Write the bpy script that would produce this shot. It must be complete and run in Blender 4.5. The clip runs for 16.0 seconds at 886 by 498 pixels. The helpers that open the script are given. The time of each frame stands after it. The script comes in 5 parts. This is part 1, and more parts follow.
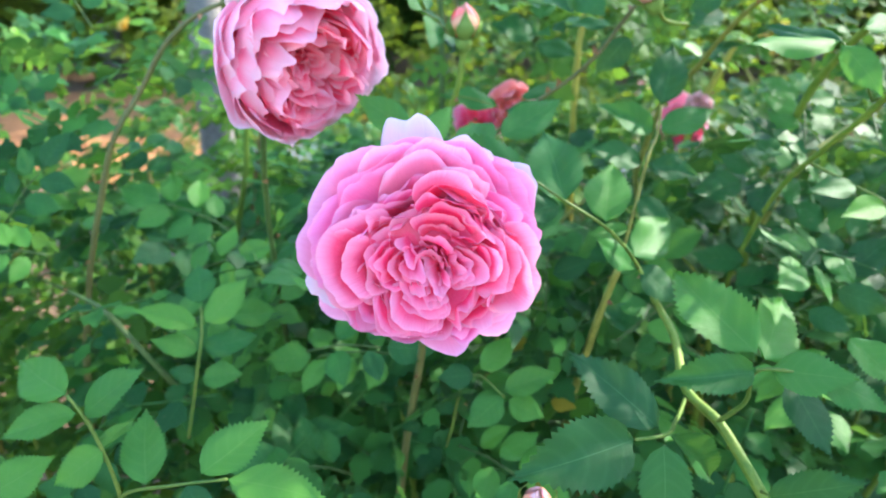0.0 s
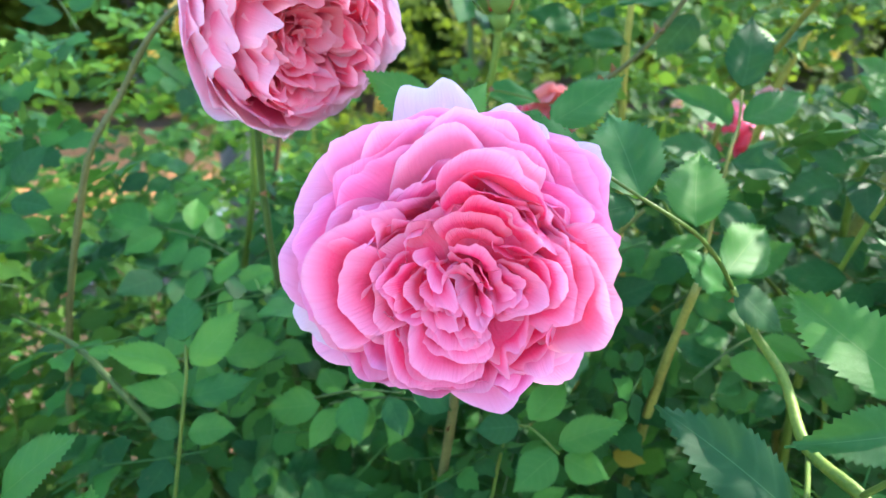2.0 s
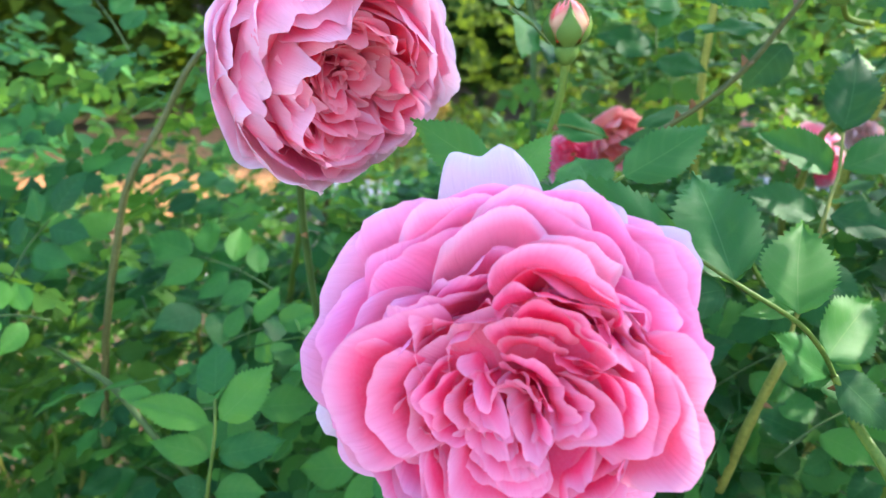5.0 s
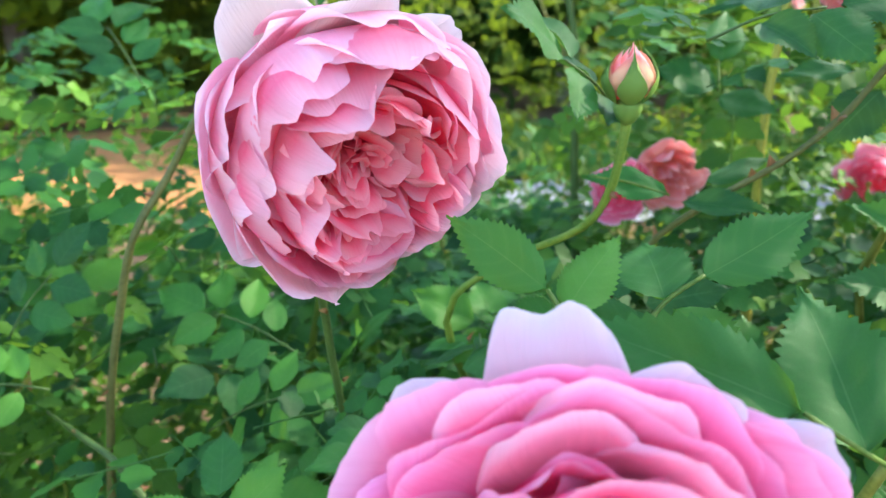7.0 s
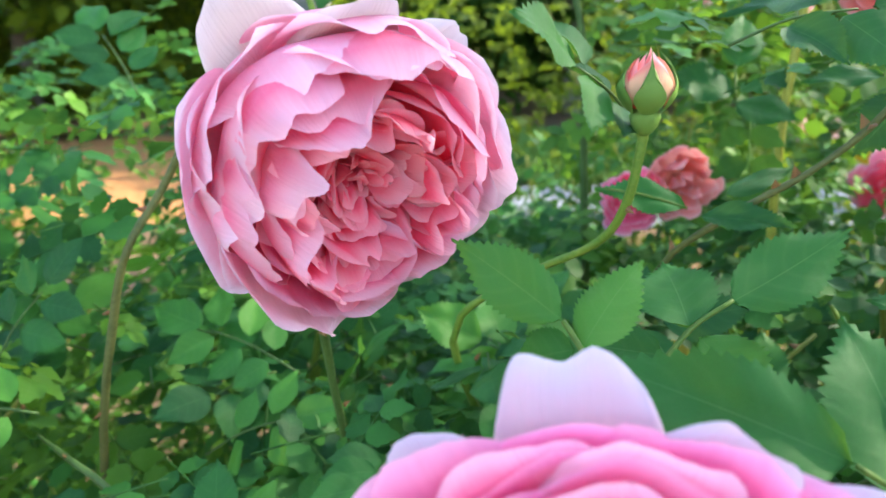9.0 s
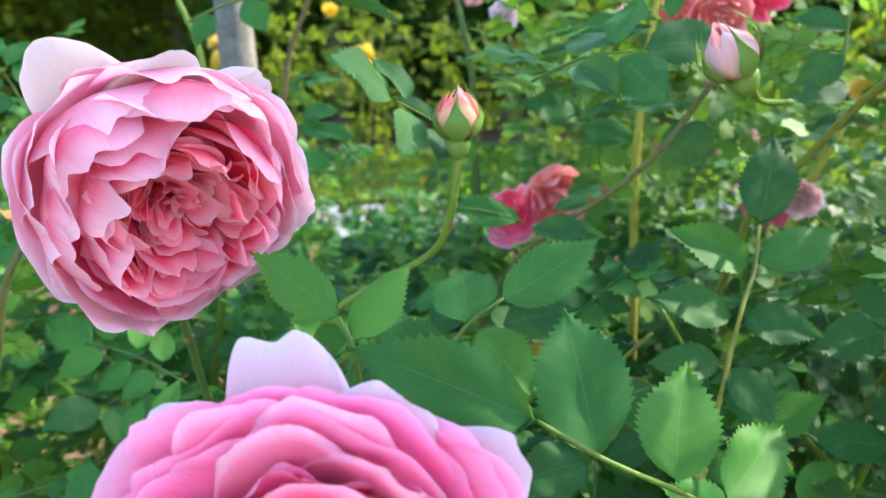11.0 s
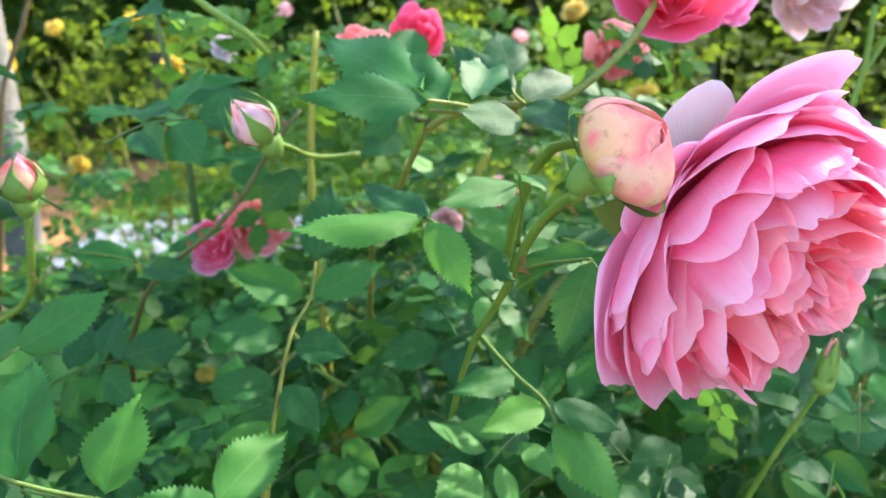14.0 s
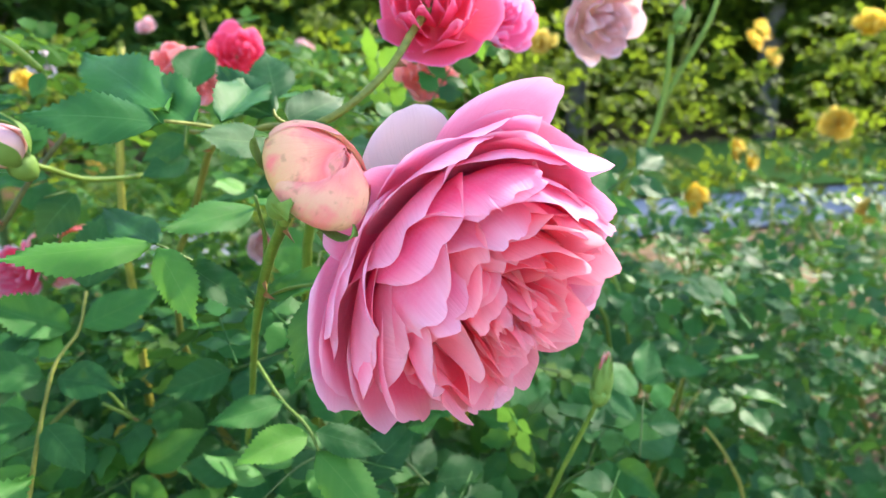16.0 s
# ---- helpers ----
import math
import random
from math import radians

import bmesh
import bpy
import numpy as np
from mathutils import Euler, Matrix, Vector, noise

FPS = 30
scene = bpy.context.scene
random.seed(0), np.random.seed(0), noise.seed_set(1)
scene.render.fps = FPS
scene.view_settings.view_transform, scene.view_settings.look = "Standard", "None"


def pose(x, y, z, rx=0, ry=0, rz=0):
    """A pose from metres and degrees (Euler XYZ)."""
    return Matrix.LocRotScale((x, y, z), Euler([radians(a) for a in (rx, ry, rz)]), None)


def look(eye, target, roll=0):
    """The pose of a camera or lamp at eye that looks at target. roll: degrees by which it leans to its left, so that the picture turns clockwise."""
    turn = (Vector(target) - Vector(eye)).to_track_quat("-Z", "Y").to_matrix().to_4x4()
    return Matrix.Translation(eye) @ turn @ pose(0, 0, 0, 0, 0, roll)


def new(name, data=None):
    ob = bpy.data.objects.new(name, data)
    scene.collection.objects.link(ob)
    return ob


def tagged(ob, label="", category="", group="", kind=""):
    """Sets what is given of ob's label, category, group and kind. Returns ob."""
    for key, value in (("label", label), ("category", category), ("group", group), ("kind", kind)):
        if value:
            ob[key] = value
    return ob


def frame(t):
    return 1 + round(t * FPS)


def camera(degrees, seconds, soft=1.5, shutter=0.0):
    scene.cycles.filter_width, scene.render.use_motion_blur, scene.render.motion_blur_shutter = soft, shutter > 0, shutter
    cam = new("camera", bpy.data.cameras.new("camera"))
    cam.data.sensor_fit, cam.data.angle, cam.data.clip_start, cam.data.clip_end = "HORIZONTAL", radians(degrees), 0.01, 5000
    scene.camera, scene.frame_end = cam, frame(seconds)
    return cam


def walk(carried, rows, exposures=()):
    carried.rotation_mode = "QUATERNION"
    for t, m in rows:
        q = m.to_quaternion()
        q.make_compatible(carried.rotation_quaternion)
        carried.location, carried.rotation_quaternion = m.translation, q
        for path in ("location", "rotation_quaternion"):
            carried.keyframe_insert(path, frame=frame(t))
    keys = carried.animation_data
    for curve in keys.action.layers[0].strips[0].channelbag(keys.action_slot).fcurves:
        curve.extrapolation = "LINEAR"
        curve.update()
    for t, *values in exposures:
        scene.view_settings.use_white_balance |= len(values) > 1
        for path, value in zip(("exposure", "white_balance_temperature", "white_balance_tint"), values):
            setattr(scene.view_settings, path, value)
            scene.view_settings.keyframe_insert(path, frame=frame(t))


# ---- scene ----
cam = camera(61.0, 16.0)
# seconds, stops, kelvin, tint
EXPOSURES = [(0, 2.80, 6150, 10), (4, 2.68, 6100, 10), (8, 2.64, 6850, 3), (10.5, 2.60, 6850, 4), (13, 2.64, 6450, 8), (16, 2.60, 6700, 8)]
# seconds, eye, target, roll
ROWS = [
    (0, (0.012, 0.01, 1.161), (-0.041, 1.899, 0.506), -0.8),
    (0.5, (0.01, 0.038, 1.156), (-0.052, 1.935, 0.526), -1.0),
    (1, (0.004, 0.057, 1.146), (-0.075, 1.961, 0.54), -1.6),
    (1.5, (0.006, 0.074, 1.137), (-0.095, 1.982, 0.547), -2.1),
    (2, (0.008, 0.085, 1.131), (-0.127, 1.995, 0.553), -2.6),
    (2.5, (0.012, 0.09, 1.128), (-0.155, 1.999, 0.556), -2.8),
    (3, (0.015, 0.093, 1.128), (-0.186, 2.0, 0.561), -2.9),
    (3.5, (0.013, 0.098, 1.129), (-0.218, 2.003, 0.567), -3.0),
    (4, (0.011, 0.105, 1.133), (-0.241, 2.009, 0.576), -2.8),
    (6.5, (0.0, 0.161, 1.158), (-0.337, 2.048, 0.587), -2.0),
    (7, (-0.003, 0.174, 1.162), (-0.364, 2.058, 0.597), -2.4),
    (7.5, (-0.009, 0.184, 1.162), (-0.389, 2.067, 0.606), -2.7),
    (8, (-0.011, 0.194, 1.162), (-0.409, 2.072, 0.602), -2.8),
    (10.5, (0.025, 0.173, 1.162), (-0.259, 2.082, 0.637), -2.8),
    (11, (0.042, 0.163, 1.168), (-0.2, 2.081, 0.652), -2.9),
    (11.5, (0.062, 0.155, 1.171), (-0.138, 2.082, 0.672), -3.2),
    (12, (0.084, 0.151, 1.179), (-0.041, 2.082, 0.676), -2.8),
    (12.5, (0.105, 0.141, 1.188), (0.046, 2.074, 0.676), -2.9),
    (13, (0.123, 0.133, 1.19), (0.134, 2.064, 0.671), -2.6),
    (13.5, (0.146, 0.124, 1.188), (0.228, 2.054, 0.669), -2.5),
    (14, (0.166, 0.12, 1.19), (0.324, 2.044, 0.67), -2.5),
    (14.5, (0.182, 0.12, 1.19), (0.432, 2.036, 0.676), -2.1),
    (15, (0.197, 0.114, 1.187), (0.532, 2.024, 0.698), -1.7),
    (15.5, (0.208, 0.116, 1.188), (0.607, 2.014, 0.7), -1.4),
    (16, (0.214, 0.116, 1.189), (0.671, 2.003, 0.708), -1.4),
]
walk(cam, [(t, look(eye, target, roll)) for t, eye, target, roll in ROWS], EXPOSURES)
cam.data.dof.use_dof = True
cam.data.dof.focus_distance = 0.210
cam.data.dof.aperture_fstop = 18.0

# ---- light ----
SUN_AZ, SUN_EL = radians(62), radians(38)      # azimuth from +y towards +x
sun_dir = Vector((math.sin(SUN_AZ) * math.cos(SUN_EL), math.cos(SUN_AZ) * math.cos(SUN_EL), math.sin(SUN_EL)))
world = bpy.data.worlds.new("sky")
world.use_nodes = True
scene.world = world
wn = world.node_tree.nodes
sky = wn.new("ShaderNodeTexSky")
sky.sky_type, sky.sun_disc = "NISHITA", False
sky.sun_elevation, sky.sun_rotation = SUN_EL, SUN_AZ
world.node_tree.links.new(sky.outputs[0], wn["Background"].inputs[0])
wn["Background"].inputs[1].default_value = 0.15
sun = new("sun", bpy.data.lights.new("sun", "SUN"))
sun.data.energy, sun.data.angle, sun.data.color = 2.8, radians(0.6), (1.0, 0.92, 0.78)
sun.matrix_world = look((4, 2, 5), Vector((4, 2, 5)) - sun_dir)


# ---- materials ----
def mat(name):
    m = bpy.data.materials.new(name)
    m.use_nodes = True
    nt = m.node_tree
    return m, nt, nt.nodes["Principled BSDF"], nt.nodes["Material Output"]


def node(nt, kind, **values):
    n = nt.nodes.new(kind)
    for key, value in values.items():
        n.inputs[key.replace("_", " ")].default_value = value
    return n


def ramp(nt, fac, stops):
    n = nt.nodes.new("ShaderNodeValToRGB")
    while len(n.color_ramp.elements) < len(stops):
        n.color_ramp.elements.new(0.5)
    for e, (p, c) in zip(n.color_ramp.elements, stops):
        e.position, e.color = p, (*c, 1)
    nt.links.new(fac, n.inputs[0])
    return n.outputs[0]


def maths(nt, op, a, b=None, c=None):
    n = nt.nodes.new("ShaderNodeMath")
    n.operation = op
    for k, value in enumerate((a, b, c)):
        if value is None:
            continue
        if isinstance(value, (int, float)):
            n.inputs[k].default_value = value
        else:
            nt.links.new(value, n.inputs[k])
    return n.outputs[0]


def mix(nt, fac, a, b, blend="MIX"):
    n = nt.nodes.new("ShaderNodeMix")
    n.data_type, n.blend_type = "RGBA", blend
    for sock, value in ((n.inputs[0], fac), (n.inputs[6], a), (n.inputs[7], b)):
        if isinstance(value, (int, float)):
            sock.default_value = value
        elif isinstance(value, tuple):
            sock.default_value = (*value, 1)
        else:
            nt.links.new(value, sock)
    return n.outputs[2]


def noise_tex(nt, scale, detail=4.0, coord=None):
    n = node(nt, "ShaderNodeTexNoise", Scale=scale, Detail=detail)
    if coord is None:
        coord = nt.nodes.new("ShaderNodeTexCoord").outputs["Object"]
    nt.links.new(coord, n.inputs["Vector"])
    return n.outputs[0]


def bump(nt, bsdf, height, strength, distance):
    n = node(nt, "ShaderNodeBump", Strength=strength, Distance=distance)
    nt.links.new(height, n.inputs["Height"])
    nt.links.new(n.outputs[0], bsdf.inputs["Normal"])
    return n.outputs[0]


def see_through(nt, bsdf, out, colour, share, normal=None):
    t = nt.nodes.new("ShaderNodeBsdfTranslucent")
    nt.links.new(colour, t.inputs[0])
    if normal is not None:
        nt.links.new(normal, t.inputs["Normal"])
    m = nt.nodes.new("ShaderNodeMixShader")
    m.inputs[0].default_value = share
    nt.links.new(bsdf.outputs[0], m.inputs[1])
    nt.links.new(t.outputs[0], m.inputs[2])
    nt.links.new(m.outputs[0], out.inputs[0])


def uv_xy(nt):
    s = nt.nodes.new("ShaderNodeSeparateXYZ")
    nt.links.new(nt.nodes.new("ShaderNodeUVMap").outputs[0], s.inputs[0])
    return s.outputs[0], s.outputs[1]


def petal_material(name, base, middle, rim, share=0.35, blotch=None):
    """Colour runs from the petal's claw to its rim, with fine veins along it."""
    m, nt, bsdf, out = mat(name)
    u, v = uv_xy(nt)
    claw = tuple(0.45 * a + 0.55 * b for a, b in zip(base, middle))
    # shade between folds and light on rims is partly put into these tones
    col = ramp(nt, v, [(0.0, base), (0.45, claw), (0.80, middle), (0.945, rim), (0.985, tuple(c + (1 - c) * 0.12 for c in rim))])
    soft = noise_tex(nt, 60.0, 3.0)
    col = mix(nt, maths(nt, "MULTIPLY", soft, 0.35), col, rim)
    if blotch:
        worn = noise_tex(nt, 4.0, 6.0)
        col = mix(nt, ramp(nt, worn, [(0.48, (0, 0, 0)), (0.64, (0.8, 0.8, 0.8))]), col, blotch)
        scar = noise_tex(nt, 9.0, 6.0)
        col = mix(nt, ramp(nt, scar, [(0.60, (0, 0, 0)), (0.68, (0.4, 0.4, 0.4))]), col, (0.34, 0.20, 0.09))
    fan = nt.nodes.new("ShaderNodeCombineXYZ")
    nt.links.new(maths(nt, "MULTIPLY", u, 46.0), fan.inputs[0])
    nt.links.new(maths(nt, "MULTIPLY", v, 2.5), fan.inputs[1])
    veins = noise_tex(nt, 1.0, 3.0, fan.outputs[0])
    col = mix(nt, maths(nt, "MULTIPLY", maths(nt, "SUBTRACT", veins, 0.45), 0.5), col, tuple(c * 0.8 for c in middle))
    fleck = maths(nt, "GREATER_THAN", noise_tex(nt, 42.0, 2.0), 0.80)
    col = mix(nt, maths(nt, "MULTIPLY", fleck, 0.45), col, (0.62, 0.16, 0.20))
    rnd = nt.nodes.new("ShaderNodeObjectInfo").outputs["Random"]
    hsv = node(nt, "ShaderNodeHueSaturation")
    nt.links.new(col, hsv.inputs["Color"])
    nt.links.new(maths(nt, "MULTIPLY_ADD", rnd, 0.16, 0.92), hsv.inputs["Saturation"])
    nt.links.new(maths(nt, "MULTIPLY_ADD", rnd, 0.1, 0.95), hsv.inputs["Value"])
    col = hsv.outputs[0]
    nt.links.new(col, bsdf.inputs["Base Color"])
    bsdf.inputs["Roughness"].default_value = 0.52
    bsdf.inputs["Specular IOR Level"].default_value = 0.14
    nrm = bump(nt, bsdf, veins, 0.4, 0.0008)
    see_through(nt, bsdf, out, col, share, nrm)
    return m


def leaf_material(name, dark, light, vein, share=0.3, object_random=True, rough=0.5, through_tint=(0.16, 0.29, 0.03), shine=0.18):
    """Pinnate veins from the leaf's own map; tone varies from leaf to leaf."""
    m, nt, bsdf, out = mat(name)
    u, v = uv_xy(nt)
    side = maths(nt, "ABSOLUTE", maths(nt, "MULTIPLY_ADD", u, 2.0, -1.0))
    rib = maths(nt, "LESS_THAN", side, 0.018)
    if object_random:
        rnd = nt.nodes.new("ShaderNodeObjectInfo").outputs["Random"]
    else:
        rnd = nt.nodes.new("ShaderNodeNewGeometry").outputs["Random Per Island"]
    phase = maths(nt, "SUBTRACT", v, maths(nt, "MULTIPLY", maths(nt, "POWER", side, 1.5), 0.20))
    phase = maths(nt, "MULTIPLY_ADD", noise_tex(nt, 120.0, 2.0), 0.10, phase)
    wave = maths(nt, "SINE", maths(nt, "MULTIPLY_ADD", phase, 40.0, maths(nt, "MULTIPLY", rnd, 6.0)))
    lateral = maths(nt, "POWER", maths(nt, "MULTIPLY_ADD", wave, 0.5, 0.5), 9.0)
    grain = noise_tex(nt, 330.0, 3.0)
    blotch = noise_tex(nt, 55.0, 4.0)
    col = mix(nt, rnd, dark, light)
    col = mix(nt, maths(nt, "MULTIPLY", blotch, 0.45), col, tuple(c * 0.62 for c in dark))
    col = mix(nt, maths(nt, "MULTIPLY", lateral, maths(nt, "MULTIPLY", blotch, 0.20)), col, vein)
    col = mix(nt, maths(nt, "MULTIPLY", rib, 0.4), col, vein)
    spots = maths(nt, "GREATER_THAN", noise_tex(nt, 140.0, 2.0), 0.74)
    col = mix(nt, maths(nt, "MULTIPLY", spots, 0.35), col, (0.16, 0.13, 0.05))
    nt.links.new(col, bsdf.inputs["Base Color"])
    nt.links.new(maths(nt, "MULTIPLY_ADD", blotch, 0.25, rough - 0.06), bsdf.inputs["Roughness"])
    bsdf.inputs["Specular IOR Level"].default_value = shine
    height = maths(nt, "MULTIPLY_ADD", lateral, -0.28, maths(nt, "MULTIPLY_ADD", rib, -1.0, maths(nt, "MULTIPLY", grain, 0.5)))
    nrm = bump(nt, bsdf, height, 0.32, 0.0006)
    glow = mix(nt, 0.5, col, through_tint)
    see_through(nt, bsdf, out, glow, share, nrm)
    return m


def plain_material(name, a, b, scale, rough=0.6, strength=0.3, distance=0.001, island=False):
    m, nt, bsdf, out = mat(name)
    big, small = noise_tex(nt, scale, 4.0), noise_tex(nt, scale * 7, 5.0)
    f = maths(nt, "MULTIPLY_ADD", small, 0.5, maths(nt, "MULTIPLY", big, 0.5))
    col = ramp(nt, f, [(0.32, a), (0.68, b)])
    if island:
        rnd = nt.nodes.new("ShaderNodeNewGeometry").outputs["Random Per Island"]
        col = mix(nt, maths(nt, "MULTIPLY", rnd, 0.7), col, b)
    nt.links.new(col, bsdf.inputs["Base Color"])
    bsdf.inputs["Roughness"].default_value = rough
    bsdf.inputs["Specular IOR Level"].default_value = 0.25
    bump(nt, bsdf, small, strength, distance)
    return m


PETAL_OUTER = petal_material("petal_outer", (0.96, 0.14, 0.30), (0.95, 0.22, 0.44), (0.93, 0.36, 0.62), 0.38)
PETAL_MIDDLE = petal_material("petal_middle", (0.97, 0.06, 0.19), (0.96, 0.14, 0.36), (0.94, 0.36, 0.61), 0.42)
PETAL_INNER = petal_material("petal_inner", (0.98, 0.035, 0.11), (0.97, 0.085, 0.24), (0.95, 0.34, 0.54), 0.50)
PETAL_BACK = petal_material("petal_back", (0.80, 0.46, 0.50), (0.78, 0.48, 0.60), (0.74, 0.55, 0.67), 0.30)
PETAL_CREAMY = petal_material("petal_creamy", (0.72, 0.62, 0.48), (0.74, 0.57, 0.54), (0.74, 0.58, 0.62), 0.28)
PETAL_BLUSH = petal_material("petal_blush", (0.96, 0.20, 0.34), (0.95, 0.38, 0.53), (0.93, 0.63, 0.76), 0.44)
PETAL_LILAC = petal_material("petal_lilac", (0.95, 0.16, 0.31), (0.94, 0.27, 0.45), (0.92, 0.48, 0.66), 0.42)
PETAL_SOFT = petal_material("petal_soft", (0.97, 0.08, 0.20), (0.96, 0.19, 0.35), (0.94, 0.52, 0.66), 0.56)
PETAL_HEART = petal_material("petal_heart", (0.98, 0.06, 0.14), (0.97, 0.15, 0.26), (0.95, 0.46, 0.56), 0.62)
PETAL_WARM = petal_material("petal_warm", (0.97, 0.09, 0.21), (0.96, 0.17, 0.33), (0.94, 0.44, 0.58), 0.48)
PETAL_CORAL = petal_material("petal_coral", (0.98, 0.12, 0.17), (0.97, 0.19, 0.28), (0.96, 0.38, 0.47), 0.56)
PETAL_BUD = petal_material("petal_bud", (0.60, 0.56, 0.15), (0.82, 0.46, 0.30), (0.86, 0.22, 0.22), 0.24, (0.86, 0.22, 0.22))
PETAL_PEACH = petal_material("petal_peach", (0.84, 0.50, 0.34), (0.90, 0.36, 0.30), (0.92, 0.30, 0.32), 0.35)
PETAL_PALE = petal_material("petal_pale", (0.808, 0.619, 0.447), (0.817, 0.447, 0.447), (0.826, 0.533, 0.585), 0.3)
PETAL_SALMON = petal_material("petal_salmon", (0.94, 0.36, 0.22), (0.95, 0.28, 0.27), (0.96, 0.43, 0.44), 0.35)
PETAL_HOT = petal_material("petal_hot", (0.88, 0.07, 0.08), (0.93, 0.08, 0.18), (0.95, 0.18, 0.36), 0.35)
PETAL_CREAM = petal_material("petal_cream", (0.62, 0.55, 0.24), (0.78, 0.48, 0.30), (0.82, 0.26, 0.22), 0.25)
PETAL_YELLOW = petal_material("petal_yellow", (0.731, 0.473, 0.043), (0.774, 0.533, 0.069), (0.791, 0.619, 0.155), 0.3)
PETAL_WHITE = petal_material("petal_white", (0.731, 0.671, 0.533), (0.774, 0.619, 0.688), (0.791, 0.688, 0.757), 0.3)
LEAF = leaf_material("leaf_green", (0.010, 0.078, 0.018), (0.042, 0.190, 0.028), (0.120, 0.260, 0.075), 0.32, True, 0.42, shine=0.26)
# fresh leaf colour; also used to put sky light into green leaves
LEAF_FRESH_LIT = leaf_material("leaf_fresh_lit", (0.042, 0.190, 0.028), (0.115, 0.330, 0.036), (0.190, 0.350, 0.080), 0.42, True, 0.40, shine=0.34)
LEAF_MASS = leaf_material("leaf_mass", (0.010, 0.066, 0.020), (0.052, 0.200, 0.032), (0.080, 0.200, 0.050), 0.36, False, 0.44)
# lit copy of the leaf mass: sunlight is put into the lighter colour
LEAF_LIT = leaf_material("leaf_lit", (0.025, 0.110, 0.020), (0.125, 0.285, 0.028), (0.140, 0.250, 0.050), 0.48, False, 0.46, (0.20, 0.34, 0.03))
# sunlight on the distant foliage is partly put into this yellow-green
LEAF_FAR_LIT = leaf_material("leaf_far_lit", (0.020, 0.060, 0.008), (0.210, 0.290, 0.018), (0.130, 0.190, 0.030), 0.56, False, 0.6, (0.22, 0.31, 0.02))
LEAF_DARK = leaf_material("leaf_dark", (0.016, 0.060, 0.010), (0.065, 0.130, 0.016), (0.060, 0.115, 0.022), 0.35, False, 0.6)
LEAF_YELLOW = leaf_material("leaf_yellow", (0.333, 0.222, 0.022), (0.459, 0.340, 0.037), (0.459, 0.370, 0.089), 0.4)
STEM_GREEN = plain_material("stem_green", (0.080, 0.165, 0.020), (0.185, 0.250, 0.036), 90, 0.5)
STEM_LEAF = plain_material("stem_leaf", (0.055, 0.120, 0.018), (0.130, 0.185, 0.030), 90, 0.5)
STEM_OLIVE = plain_material("stem_olive", (0.120, 0.140, 0.025), (0.270, 0.270, 0.055), 70, 0.5)
# olive stem brightened to yellow: the sunlight is put into its colour
STEM_SUNLIT = plain_material("stem_sunlit", (0.200, 0.200, 0.028), (0.400, 0.360, 0.055), 70, 0.5)
STEM_DARK = plain_material("stem_dark", (0.039, 0.078, 0.020), (0.078, 0.133, 0.031), 90, 0.5)
STEM_MID = plain_material("stem_mid", (0.066, 0.078, 0.023), (0.140, 0.140, 0.043), 70, 0.55)
STEM_BROWN = plain_material("stem_brown", (0.078, 0.051, 0.023), (0.172, 0.117, 0.047), 70, 0.6)
SEPAL = plain_material("sepal_green", (0.085, 0.190, 0.028), (0.200, 0.300, 0.060), 160, 0.5)
THORN = plain_material("thorn_red", (0.172, 0.062, 0.031), (0.281, 0.156, 0.062), 200, 0.4)
BARK = plain_material("bark_grey", (0.086, 0.078, 0.070), (0.234, 0.218, 0.195), 22, 0.85, 0.8, 0.004)
SOIL = plain_material("mulch", (0.07, 0.045, 0.028), (0.24, 0.15, 0.085), 9, 0.95, 1.0, 0.02)


# ---- builders ----
def thing(name, place, label, category, group=""):
    ob = new(name)
    ob.empty_display_size = 0.05
    ob.matrix_world = Matrix.Translation(place)
    return tagged(ob, label, category, group)


def link(name, me, material, parent, world_matrix=None, label=""):
    ob = new(name, me)
    if material is not None and not me.materials:
        me.materials.append(material)
    if parent is not None:
        ob.parent = parent
        ob.matrix_basis = PLACES.get(parent.name, Matrix()).inverted() @ (world_matrix or Matrix())
    elif world_matrix is not None:
        ob.matrix_basis = world_matrix
    PLACES[ob.name] = world_matrix.copy() if world_matrix is not None else Matrix()
    if label:
        tagged(ob, label)
    return ob


PLACES = {}


def plant(name, place, label, category, group=""):
    ob = thing(name, place, label, category, group)
    PLACES[ob.name] = Matrix.Translation(place)
    return ob


def raw(name, verts, faces, uvs=None, smooth=True):
    me = bpy.data.meshes.new(name)
    me.from_pydata(verts, [], faces)
    if uvs is not None:
        layer = me.uv_layers.new(name="UVMap")
        idx = np.empty(len(me.loops), dtype=np.int32)
        me.loops.foreach_get("vertex_index", idx)
        layer.data.foreach_set("uv", np.asarray(uvs, dtype=np.float32)[idx].ravel())
    if smooth:
        me.polygons.foreach_set("use_smooth", [True] * len(me.polygons))
    me.update()
    return me


